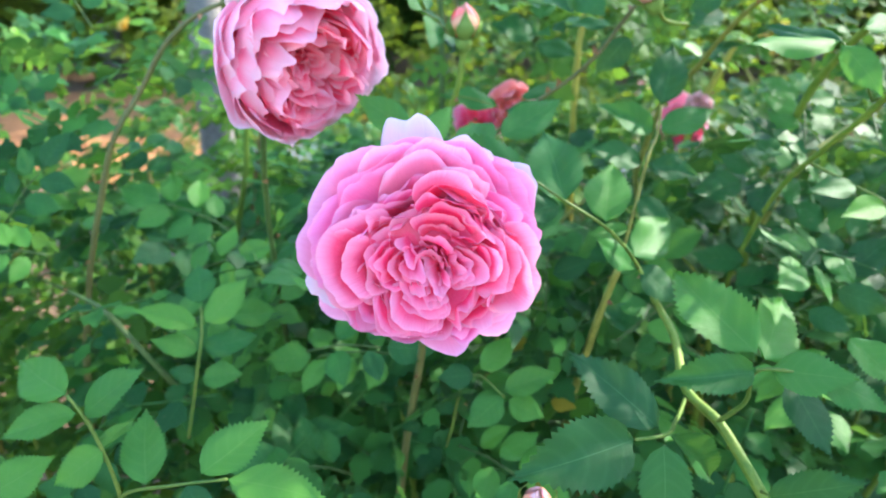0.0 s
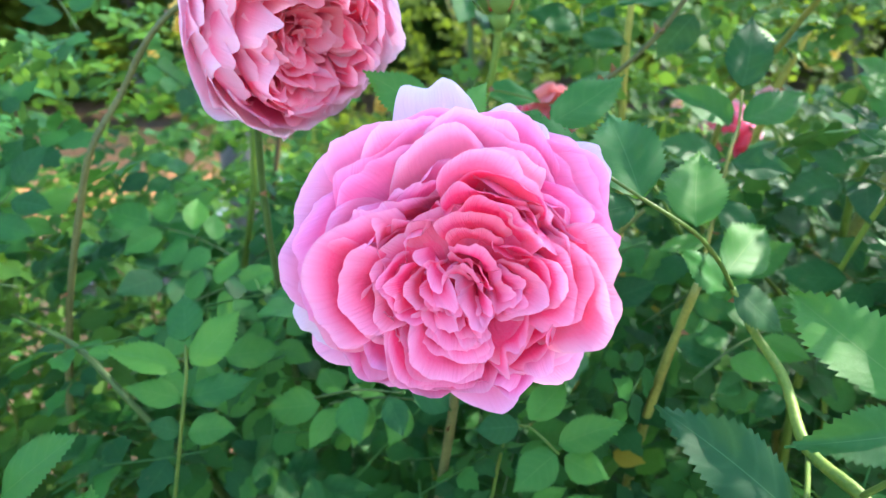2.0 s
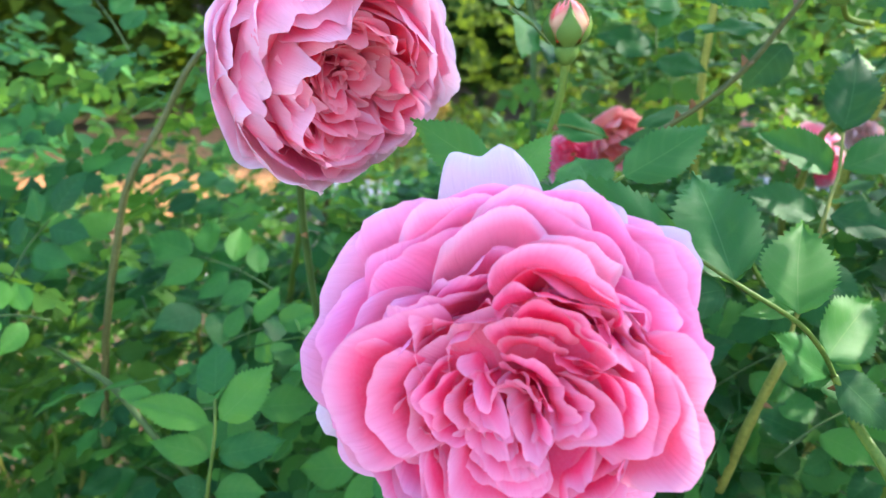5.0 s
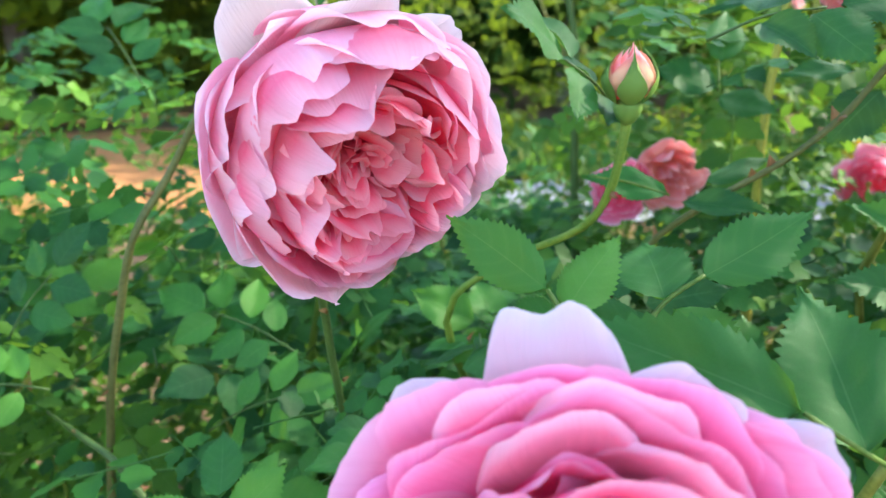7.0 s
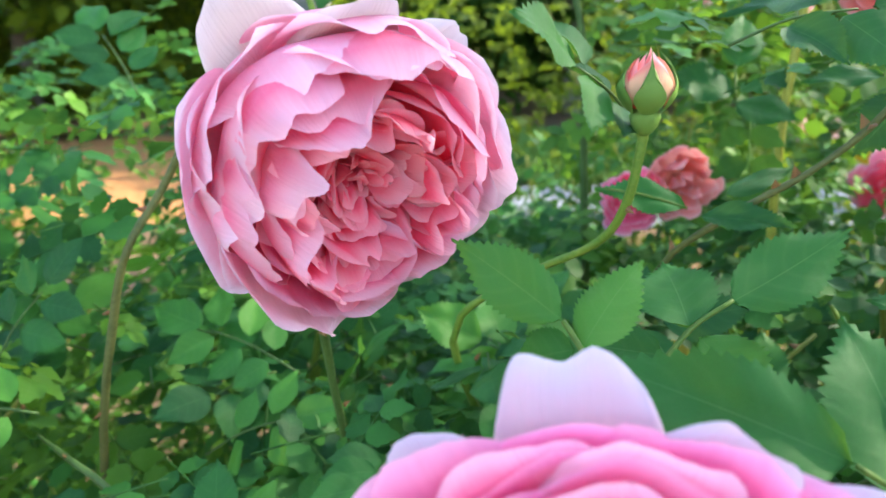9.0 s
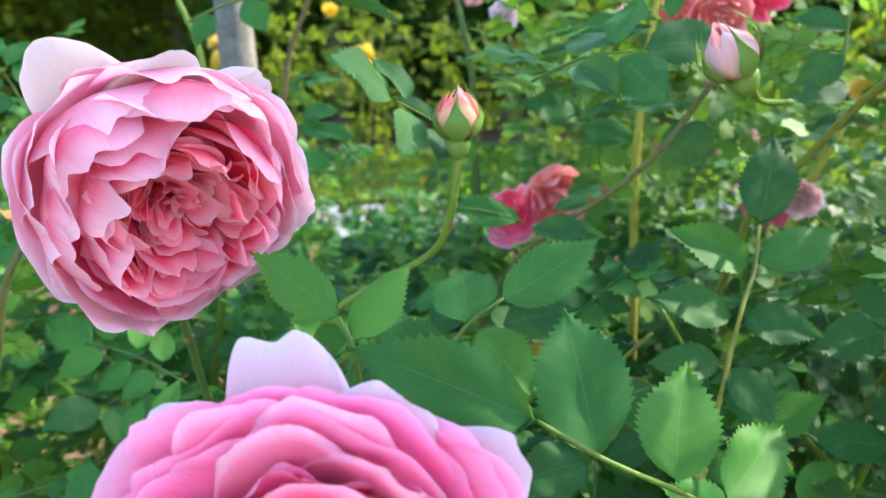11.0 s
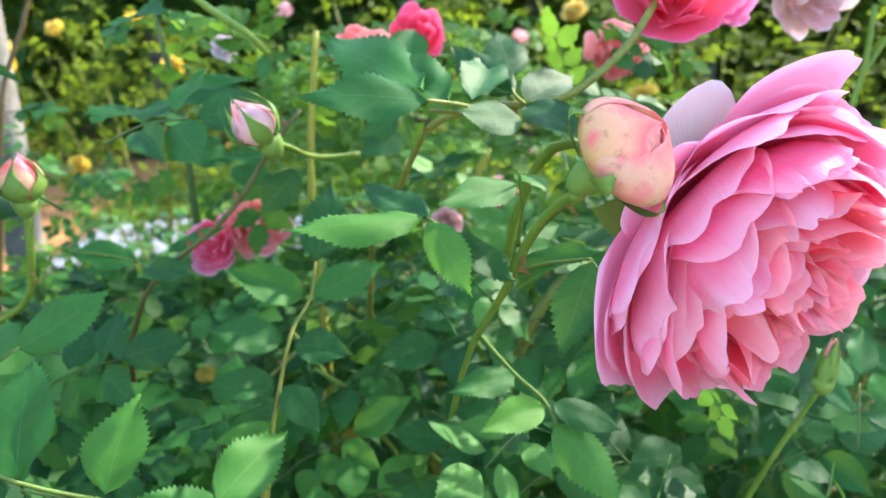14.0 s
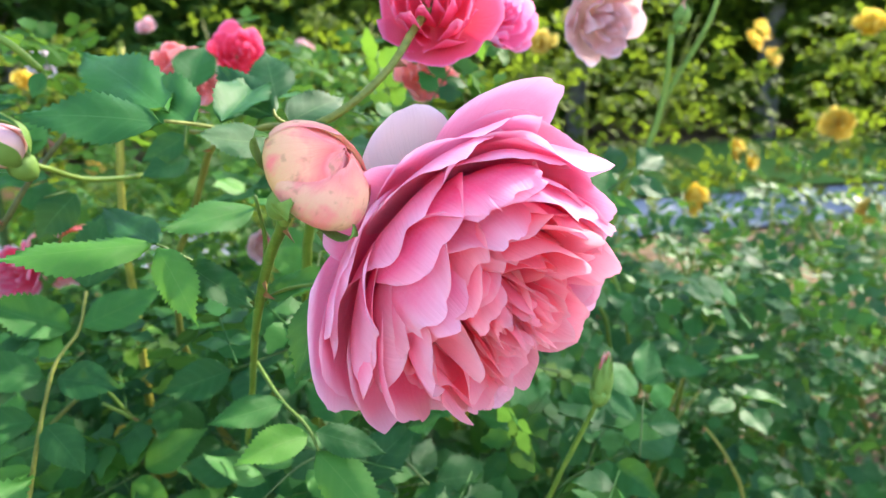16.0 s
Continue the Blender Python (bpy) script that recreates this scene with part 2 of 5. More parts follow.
def tube_data(points, radii, sides=8, wobble=0.0):
    """A tapered tube through the points (Catmull-Rom), closed by its tips."""
    pts = [Vector(p) for p in points]
    if len(pts) > 2:
        gaps = [(pts[k + 1] - pts[k]).length for k in range(len(pts) - 1)]
        slopes = [(pts[k + 1] - pts[k]) / gaps[k] for k in range(len(gaps))]
        turns = [slopes[0]] + [(slopes[k] * gaps[k - 1] + slopes[k - 1] * gaps[k]) / (gaps[k] + gaps[k - 1]) for k in range(1, len(gaps))] + [slopes[-1]]
        fine, fr = [], []
        for k, g in enumerate(gaps):
            for q in range(5):
                x = q / 5
                fine.append(pts[k] * (2 * x ** 3 - 3 * x * x + 1) + turns[k] * g * (x ** 3 - 2 * x * x + x) + pts[k + 1] * (3 * x * x - 2 * x ** 3) + turns[k + 1] * g * (x ** 3 - x * x))
                fr.append(radii[k] + (radii[k + 1] - radii[k]) * x)
        fine.append(pts[-1])
        fr.append(radii[-1])
    else:
        fine, fr = pts, list(radii)
    verts, faces, uvs = [], [], []
    ref = Vector((0.31, 0.2, 0.93))
    for k, (p, r) in enumerate(zip(fine, fr)):
        d = (fine[min(k + 1, len(fine) - 1)] - fine[max(k - 1, 0)]).normalized()
        a = d.cross(ref).normalized()
        b = d.cross(a)
        for s in range(sides):
            w = 2 * math.pi * s / sides
            rr = r * (1 + wobble * noise.noise(p * 60 + Vector((s, 0, 0))))
            verts.append(p + (a * math.cos(w) + b * math.sin(w)) * rr)
            uvs.append((s / sides, k / len(fine)))
    for k in range(len(fine) - 1):
        for s in range(sides):
            t = (s + 1) % sides
            faces.append((k * sides + s, k * sides + t, (k + 1) * sides + t, (k + 1) * sides + s))
    faces.append(tuple(range(sides))[::-1])
    faces.append(tuple(range((len(fine) - 1) * sides, len(fine) * sides)))
    return verts, faces, uvs


def cane(parent, points, radii, material, name="cane", thorns=0, label="", sides=8):
    verts, faces, uvs = tube_data(points, radii, sides, 0.25)
    ob = link(name, raw(name, verts, faces, uvs), material, parent, None, label)
    rng = random.Random(len(points) * 31 + int(points[0][0] * 1000))
    for _ in range(thorns):
        k = rng.randrange(len(points) - 1)
        x = rng.random()
        p = Vector(points[k]).lerp(Vector(points[k + 1]), x)
        r = radii[k] + (radii[k + 1] - radii[k]) * x
        d = (Vector(points[k + 1]) - Vector(points[k])).normalized()
        side = d.cross(Vector((rng.uniform(-1, 1), rng.uniform(-1, 1), rng.uniform(-1, 1)))).normalized()
        o = d.cross(side)
        b = p + side * r * 0.8
        tv = [b + d * 0.0022, b - d * 0.0022, b + o * 0.0008, b - o * 0.0008, b + side * 0.0048 - d * 0.0022]
        link("thorn", raw("thorn", tv, [(0, 2, 4), (2, 1, 4), (1, 3, 4), (3, 0, 4)], None, False), THORN, ob)
    return ob


def leaf_data(rows, teeth, rng, wide=0.62, cols=2, curl=None, fold=None):
    """A leaflet one long along +x, z its upper side: toothed rim, folded midrib, drooping tip."""
    curl = rng.uniform(-0.06, 0.24) if curl is None else curl
    fold = rng.uniform(0.04, 0.32) if fold is None else fold
    ruff, ph = rng.uniform(0.015, 0.05), rng.uniform(0, 6)
    droop = rng.uniform(-0.03, 0.12)
    verts, faces, uvs = [], [], []
    skew = rng.uniform(-0.05, 0.05)
    for i in range(rows + 1):
        v = i / rows
        w = 0.5 * wide * (math.sin(math.pi * v ** 0.84) ** (0.66 + 0.62 * v)) * (1.12 - 0.26 * v)
        if i in (0, rows):
            w = 0.0
        tooth = 0.0
        if teeth and 0 < i < rows:
            tooth = (rng.uniform(0.024, 0.066) if i % 2 else -0.022) * min(1.0, 4.5 * v * (1 - v) + 0.15)
        for j in range(-cols, cols + 1):
            u = j / cols
            ww = w + (tooth if abs(j) == cols else 0)
            x = v + (0.022 if teeth and i % 2 and abs(j) == cols else 0) + 0.03 * abs(u) * (1 - v)
            y = ww * u + skew * math.sin(math.pi * v)
            z = fold * abs(u) * w - curl * v * v + ruff * math.sin(v * 11 + ph + 2.5 * u) * abs(u) - droop * u * u * w * 2
            verts.append((x, y, z))
            uvs.append((0.5 + 0.5 * u, v))
    n = 2 * cols + 1
    for i in range(rows):
        for j in range(n - 1):
            faces.append((i * n + j, i * n + j + 1, (i + 1) * n + j + 1, (i + 1) * n + j))
    return verts, faces, uvs


leaf_rng = random.Random(5)
LEAF_MESHES = {}
for tone, material in (("green", LEAF), ("fresh_lit", LEAF_FRESH_LIT), ("yellow", LEAF_YELLOW)):
    LEAF_MESHES[tone] = []
    for k in range(8):
        me = raw("leaflet", *leaf_data(36, True, leaf_rng, leaf_rng.uniform(0.9, 1.05), 3))
        me.materials.append(material)
        LEAF_MESHES[tone].append(me)


def leaf_matrix(base, tip, width, face):
    """Maps the unit leaflet on base and tip; width in metres; face: the way its upper side looks."""
    base, tip = Vector(base), Vector(tip)
    x = tip - base
    length = x.length
    x.normalize()
    y = Vector(face).cross(x).normalized()
    z = x.cross(y)
    m = Matrix((x * length, y * width / 0.9, z * length * 0.8)).transposed().to_4x4()
    m.translation = base
    return m


def leaflet(parent, base, tip, width, face=(0.0, -0.6, 0.8), tone="green"):
    me = leaf_rng.choice(LEAF_MESHES[tone])
    width = min(width * 0.88, 0.58 * (Vector(tip) - Vector(base)).length)
    face = Vector(face) + Vector((0, -0.25, 0))
    return link("leaflet", me, None, parent, leaf_matrix(base, tip, width, face))


def stalk(parent, points, r=0.0011, material=None, name="leaf_spray", label=""):
    radii = [0.75 * r * (1.25 - 0.45 * k / (len(points) - 1)) for k in range(len(points))]
    verts, faces, uvs = tube_data(points, radii, 6)
    return link(name, raw(name, verts, faces, uvs), material or STEM_LEAF, parent, None, label)


def spray(parent, base, end, face=(0, -0.5, 0.85), pairs=2, size=0.035, tone="green", sag=0.006, seed=0, thick=0.0007):
    """A compound leaf: a stalk with pairs of leaflets and one at the end."""
    rng = random.Random(seed * 77 + int(abs(base[0]) * 9e3) + int(end[2] * 7e3))
    base, end = Vector(base), Vector(end)
    mid = (base + end) / 2 + Vector((0, 0, sag))
    sp = stalk(parent, [base, mid, end], thick, STEM_DARK)
    d = (end - base).normalized()
    up = (Vector(face) - d * Vector(face).dot(d)).normalized()
    side = up.cross(d)

    def one(p, way, scale):
        f = up + Vector((rng.uniform(-1, 1), rng.uniform(-1, 1), rng.uniform(-0.6, 0.6))) * 0.35
        start = p + way * 0.004
        leaflet(sp, start, start + way * size * scale, size * scale * rng.uniform(0.56, 0.7), f, tone)

    one(end, (d + up * rng.uniform(-0.3, 0.1)).normalized(), 1.12)
    for k in range(pairs):
        f = 1 - (k + 0.45) / (pairs + 0.35)
        p = base.lerp(end, f) + Vector((0, 0, sag)) * 4 * f * (1 - f)
        for s in (-1, 1):
            way = (side * s + d * rng.uniform(0.35, 0.7) + up * rng.uniform(-0.25, 0.15)).normalized()
            one(p, way, rng.uniform(0.85, 1.05) * (1 - 0.1 * k))
    return sp


def petal_data(prof, phi, half, rng, ruffle=0.03, curl=0.0, tip=0.0, fold=0.0, centre=(0, 0), nu=10, nv=9, notch=0.0, lean=0.0, roll=0.0, taper=0.0, own=None, frill=0.0, skew=0.0, yaw=0.0, corner=0.24):
    """One petal about the flower's axis (z): a curved profile of radius and height, swept over an arc, its rim rolled back.
    own: the radius of the petal's own bow at its rim; frill: fine crimps along the rim; skew: where along the rim the tip stands; yaw: turns the petal on its foot."""
    (r0, z0), (r1, z1), (r2, z2) = prof
    s1, s2 = rng.uniform(0, 50), rng.uniform(0, 50)
    verts, faces, uvs = [], [], []
    cphi, sphi = math.cos(phi), math.sin(phi)
    for j in range(nv + 1):
        v = j / nv
        w = math.sin(math.pi * (0.11 + 0.58 * v)) * (1 - taper * v * v)
        for i in range(nu + 1):
            u = -1 + 2 * i / nu
            edge = 0.07 * noise.noise((u * 1.7 + s1, 0, s2)) + 0.035 * min(1.0, frill * 35) * noise.noise((u * 5.2 + s1, 3, s2)) + 1.5 * frill * (0.35 - abs(noise.noise((u * 2.3 + s1, 7, s2))) * 2.2) + 0.5 * frill * noise.noise((u * 8.0 + s1, 7, s2))
            vv = v * (1 - corner * abs(u) ** 2.6 + edge + tip * math.exp(-((u - skew) / 0.25) ** 2) - notch * math.exp(-((u + 0.6 * skew) / 0.16) ** 2))
            vv = min(vv, v * (1.05 + 0.8 * tip))
            a, b, c = (1 - vv) ** 2, 2 * vv * (1 - vv), vv * vv
            r = a * r0 + b * r1 + c * r2
            z = a * z0 + b * z1 + c * z2
            wob = noise.noise((u * 1.3 + s1, v * 1.2, s2)) * ruffle * (0.25 + v * v) + noise.noise((u * 2.6, v * 2.0 + s1, s2)) * ruffle * 0.3 * v ** 3
            if frill:
                wob += frill * v ** 4 * (noise.noise((u * 4.5 + s2, v, s1)) + 0.45 * noise.noise((u * 10 + s2, v * 2, s1)))
            rim = roll * (max(0.0, v - 0.72) / 0.28) ** 2
            r += wob + curl * u * u * v * v - fold * abs(u) * v + rim
            z += wob * 0.6 + lean * u * v - rim * 0.7
            bow = r if own is None else r * (1 - v) + max(own, 0.02) * v
            turn = half * u * w * (1.0 if own is None else 1 + (min(1.9, r2 / max(own, 0.05)) - 1) * v)
            az = phi + yaw * v + max(-2.4, min(2.4, turn))
            off = r - bow
            verts.append((bow * math.cos(az) + off * cphi + centre[0], bow * math.sin(az) + off * sphi + centre[1], z))
            uvs.append((0.5 + 0.5 * u, v))
    n = nu + 1
    for j in range(nv):
        for i in range(nu):
            faces.append((j * n + i, j * n + i + 1, (j + 1) * n + i + 1, (j + 1) * n + i))
    return verts, faces, uvs


def bloom_matrix(centre, axis, radius, spin=0.0, squash=1.0, deep=1.0):
    q = Vector(axis).normalized().to_track_quat("Z", "Y")
    return Matrix.LocRotScale(Vector(centre), q, (radius, radius * squash, radius * deep)) @ Matrix.Rotation(radians(spin), 4, "Z")


def rose(parent, centre, axis, radius, seed, spin=0.0, mats=None, rings=(), quarter=4, label="", name="bloom", shift=(0, 0), extras=(), squash=1.0, heart=1.0, roll=0.03, rise=0.0, deep=1.0, sink=0.0, frill=0.03, scoop=0.75, floor=-0.14, folds=0.35, corner=0.36, hub=(0, 0), notch=0.09, wave=1.0, stray=1.0):
    """A full old-fashioned rose: rings of cupped petals round a quartered heart, each petal its own mesh."""
    rng = random.Random(seed)
    mats = mats or {"outer": PETAL_OUTER, "middle": PETAL_MIDDLE, "inner": PETAL_INNER}
    m = bloom_matrix(centre, axis, radius, spin, squash, deep)
    nu, nv = 26, 13
    # the seat of the petals: a green cup with five sepals
    verts, faces = [], []
    for k, (r, z) in enumerate(((0.05, -0.72), (0.13, -0.68), (0.16, -0.63), (0.12, -0.585), (0.04, -0.57))):
        for s in range(12):
            w = 2 * math.pi * s / 12
            verts.append((r * math.cos(w), r * math.sin(w), z))
    for k in range(4):
        for s in range(12):
            faces.append((k * 12 + s, k * 12 + (s + 1) % 12, k * 12 + 12 + (s + 1) % 12, k * 12 + 12 + s))
    faces += [tuple(range(12))[::-1], tuple(range(48, 60))]
    flower = link(name, raw(name, verts, faces), SEPAL, parent, m, label)
    for k in range(5):
        d = petal_data(((0.1, -0.5), (0.5, -0.62), (0.62, -0.72)), k * 1.257 + seed, 0.35, rng, 0.02, 0, 0.3, nu=4, nv=6)
        link("sepal", raw("sepal", *d), SEPAL, flower, m)

    def warp(x, y, z):
        """Leans the heart to one side and makes the whole bloom uneven."""
        k = max(0.0, z + 0.4)
        p = (x * 1.6 + seed, y * 1.6, z * 0.8)
        n = noise.noise_vector(p)
        f = noise.noise_vector((x * 4.2, y * 4.2 + seed, z * 2.5))
        return (x + shift[0] * k + n.x * 0.16 * k + f.x * 0.05 * k, y + shift[1] * k + n.y * 0.16 * k + f.y * 0.05 * k, z + n.z * 0.14 * k + f.z * 0.04 * k)

    def add(data, key):
        v, f, uv = data
        link("petal", raw("petal", [warp(*p) for p in v], f, uv), mats[key], flower, m)

    for k, (count, r1, z1, r2, z2, half, ruffle, curl, key) in enumerate(rings):
        for c in range(count):
            phi = 2 * math.pi * (c + 0.37 * k + rng.uniform(-0.32, 0.32)) / count
            loose = key != "outer"
            g = rng.uniform(0.86, 1.08) if loose else rng.uniform(0.93, 1.05)
            z2j = z2 + rng.uniform(-0.09, 0.08)
            prof = ((0.09, -0.52), (r1 * g, z1), (r2 * g, z2j))
            folded = loose and rng.random() < folds
            add(petal_data(prof, phi, half * rng.uniform(0.8, 1.3), rng, ruffle * wave, curl + stray * rng.uniform(-0.05, 0.08), rng.choice((0, 0, 0.03, 0.06)), 0, hub if loose else (0, 0), nu, nv,
                           rng.choice((0, 0, notch)), stray * rng.choice((-1, 1)) * rng.uniform(0.02, 0.13), rng.uniform(0.15, 1.0) * roll,
                           own=r2 * (rng.uniform(0.3, 0.45) if folded else rng.uniform(scoop - 0.2, scoop + 0.2)), frill=frill * rng.uniform(0.6, 1.3), skew=rng.uniform(-0.5, 0.5),
                           yaw=rng.uniform(-0.7, 0.7) if folded else rng.uniform(-0.15, 0.15), corner=corner), key)
    for phi, r1, z1, r2, z2, half, tip, skew, key in extras:
        add(petal_data(((0.09, -0.52), (r1, z1), (r2, z2)), radians(phi), half, rng, 0.06, 0.0, tip, 0, (0, 0), nu + 4, nv + 2, 0.0, 0.0, roll, own=r2 * 0.75, frill=frill * 0.6, skew=skew, corner=0.42), key)
    # the heart: a few sheaves of nested folds, each opening outwards from the middle
    for q in range(quarter):
        w = 2 * math.pi * (q + rng.uniform(-0.2, 0.2)) / quarter + seed
        size = rng.uniform(0.85, 1.25) * heart
        lift = rng.uniform(-0.04, 0.05) - sink
        for j in range(10):
            bow = (0.06 + 0.028 * j) * size
            off = (0.07 + 0.046 * j) * size - bow * 0.6
            turn = w + rng.uniform(-0.14, 0.14)
            top = 0.22 + rise + lift + 0.2 * j * sink - 0.006 * j + rng.uniform(-0.045, 0.045)
            prof = ((0.02, -0.40), (bow * 0.74, -0.06), (bow * rng.uniform(0.85, 1.3), top))
            add(petal_data(prof, turn + rng.uniform(-0.35, 0.35), rng.uniform(1.0, 1.6), rng, 0.06, rng.uniform(-0.02, 0.05), rng.choice((0, 0, 0.05, 0.10)), 0.0,
                           (off * math.cos(turn) + hub[0], off * math.sin(turn) + hub[1]), 24, 11, rng.choice((0, 0, 0.08)), rng.choice((-1, 1)) * rng.uniform(0.02, 0.12), rng.uniform(0.0, 0.06),
                           frill=frill * 0.6, skew=rng.uniform(-0.6, 0.6)), "inner")
    # the bed of short petals that closes the heart below
    for j in range(7):
        add(petal_data(((0.0, floor - 0.06), (0.25, floor - 0.04), (0.55, floor + 0.08)), j * 0.9, 0.75, rng, 0.03, centre=hub, nu=10, nv=6), "inner")
    for j in range(14):
        w, d = j * 2.4 + seed, 0.22 * heart * math.sqrt(j / 14)
        r = rng.uniform(0.07, 0.16)
        top = 0.16 + rise - sink * 1.5 + 0.35 * d + rng.uniform(-0.07, 0.07)
        add(petal_data(((0.012, -0.32), (r * 0.6, -0.1), (r, top)), rng.uniform(0, 6.28), rng.uniform(0.8, 1.5), rng, 0.07, 0.03, 0.05, 0.03, (d * math.cos(w) + hub[0], d * math.sin(w) + hub[1]), 18, 9, rng.choice((0, 0.1)), rng.uniform(-0.1, 0.1), 0.04, frill=frill * 0.8, skew=rng.uniform(-0.5, 0.5)), "inner")
    return flower


def bud(parent, centre, axis, length, mats=("cream",), spread=0.5, seed=0, open_sepals=0.25, fat=0.36, label="", sepal_top=0.72, sepal_half=0.26, tall=0.8, hip=1.0, frill=0.0, turn=1.0, shut=False):
    """A closed bud: green hip, five sepals and overlapping petals wound to a point."""
    rng = random.Random(seed)
    m = bloom_matrix(centre, axis, length)
    prof = ((0.06, -0.38), (0.14, -0.32), (0.20, -0.22), (0.235, -0.10), (0.20, 0.04))
    verts, faces = [], []
    for r, z in prof:
        for s in range(14):
            w = 2 * math.pi * s / 14
            verts.append((r * hip * math.cos(w), r * hip * math.sin(w), z))
    for k in range(len(prof) - 1):
        for s in range(14):
            faces.append((k * 14 + s, k * 14 + (s + 1) % 14, k * 14 + 14 + (s + 1) % 14, k * 14 + 14 + s))
    faces += [tuple(range(14))[::-1], tuple(range(56, 70))]
    ob = link("bud", raw("bud", verts, faces), SEPAL, parent, m, label)
    for k in range(9):
        lay = k // 3
        g = fat * (1 - 0.05 * lay - 0.012 * (k % 3) if shut else 1 - 0.12 * lay)
        # a shut bud's inner petals meet in the middle
        end = (0.12 - 0.05 * lay, tall - 0.02 * lay) if shut else (0.05 + 0.05 * (2 - lay) * spread, tall + 0.05 * lay)
        d = petal_data(((0.14, -0.02), (g * 1.5, 0.28), end), k * 2.2 + seed, turn, rng, 0.025, -0.01, 0.04, nu=18, nv=12, frill=frill, corner=0.26 - 0.12 * lay if shut else 0.24)
        link("petal", raw("petal", *d), mats[min(lay, len(mats) - 1)], ob, m)
    for k in range(5):
        d = petal_data(((0.20, -0.05), (fat * 1.46 + open_sepals * 0.35, 0.25), (fat * 0.6 + open_sepals, sepal_top + rng.uniform(-0.1, 0.15))), k * 1.257 + seed, sepal_half, rng, 0.02, 0.02, 0.2, nu=6, nv=9, taper=0.85)
        link("sepal", raw("sepal", *d), SEPAL, ob, m)
    return ob


# ---- masses of leaves ----
def mass_templates(count, seed, pairs, rows, toothed):
    """Small compound leaves, about one unit long, as arrays."""
    rng = random.Random(seed)
    out = []
    for _ in range(count):
        V, Fc, U = [], [], []
        n_pairs = rng.choice(pairs)

        def put(base, way, up, scale):
            v, f, uv = leaf_data(rows, toothed, rng, rng.uniform(0.56, 0.68), 1)
            way, up = Vector(way).normalized(), Vector(up)
            y = up.cross(way).normalized()
            z = way.cross(y)
            k = len(V)
            for p in v:
                V.append(tuple(Vector(base) + (way * p[0] + y * p[1] + z * p[2]) * scale))
            Fc.extend(tuple(q + k for q in g) for g in f)
            U.extend(uv)

        droop = rng.uniform(-0.25, 0.25)
        up = (rng.uniform(-0.3, 0.3), rng.uniform(-0.3, 0.3), 1)
        put((1, 0, droop * 0.5), (1, rng.uniform(-0.2, 0.2), droop - 0.15), up, 0.52)
        for p in range(n_pairs):
            f = 1 - (p + 0.4) / (n_pairs + 0.3)
            for s in (-1, 1):
                up = (rng.uniform(-0.4, 0.4), rng.uniform(-0.4, 0.4), 1)
                put((f, 0, droop * f * f * 0.5), (0.55, s, rng.uniform(-0.35, 0.1)), up, 0.46 * rng.uniform(0.85, 1.1))
        k = len(V)
        for f in (0.0, 0.5, 1.0):
            c = (f, 0, droop * f * f * 0.5)
            V += [(c[0], 0.014, c[2]), (c[0], -0.007, c[2] + 0.012), (c[0], -0.007, c[2] - 0.012)]
            U += [(0.5, f)] * 3
        for a in (0, 3):
            for b in range(3):
                c = (b + 1) % 3
                Fc.append((k + a + b, k + a + c, k + a + 3 + c, k + a + 3 + b))
        out.append((np.array(V), Fc, np.array(U)))
    return out


MASS = mass_templates(14, 11, (2, 3), 8, True)
MASS_FAR = mass_templates(10, 12, (2,), 3, False)


def leaf_mass(name, parent, places, sizes, material, seed, tilt=0.5, label="", up_bias=(0.0, -0.25, 1.0), shapes=None):
    """Scatters compound leaves at the places into one mesh."""
    rng = np.random.RandomState(seed)
    VV, FF, UU, total = [], [], [], 0
    for p, s in zip(places, sizes):
        V, Fc, U = (shapes or MASS_FAR)[rng.randint(10)]
        a = rng.uniform(0, 2 * math.pi)
        up = np.array(up_bias) + rng.normal(0, tilt, 3)
        up /= np.linalg.norm(up)
        x = np.array((math.cos(a), math.sin(a), rng.normal(-0.1, 0.3)))
        x -= up * x.dot(up)
        x /= np.linalg.norm(x)
        R = np.stack((x, np.cross(up, x), up))
        VV.append((V @ R) * s + p)
        FF.extend(tuple(q + total for q in f) for f in Fc)
        UU.append(U)
        total += len(V)
    me = raw(name, np.concatenate(VV).tolist(), FF, np.concatenate(UU), True)
    ob = link(name, me, material, parent, None, label)
    return tagged(ob, kind="stuff")


def box_points(seed, count, lo, hi, keep):
    rng = np.random.RandomState(seed)
    got = []
    while len(got) < count:
        p = rng.uniform(lo, hi)
        if keep(p, rng.rand()):
            got.append(p)
    return got


def blob_points(seed, count, centre, radii, shell=0.35):
    """Points in a lumpy ellipsoid, denser towards its skin."""
    rng = np.random.RandomState(seed)
    got = []
    while len(got) < count:
        d = rng.normal(0, 1, 3)
        d /= np.linalg.norm(d)
        lump = 1 + 0.35 * noise.noise(Vector(d * 2.1) + Vector((seed * 1.7, 0, 0))) + 0.2 * noise.noise(Vector(d * 5) + Vector((0, seed, 0)))
        r = (1 - shell * rng.rand() ** 1.3) * lump
        got.append(np.array(centre) + d * r * np.array(radii))
    return got


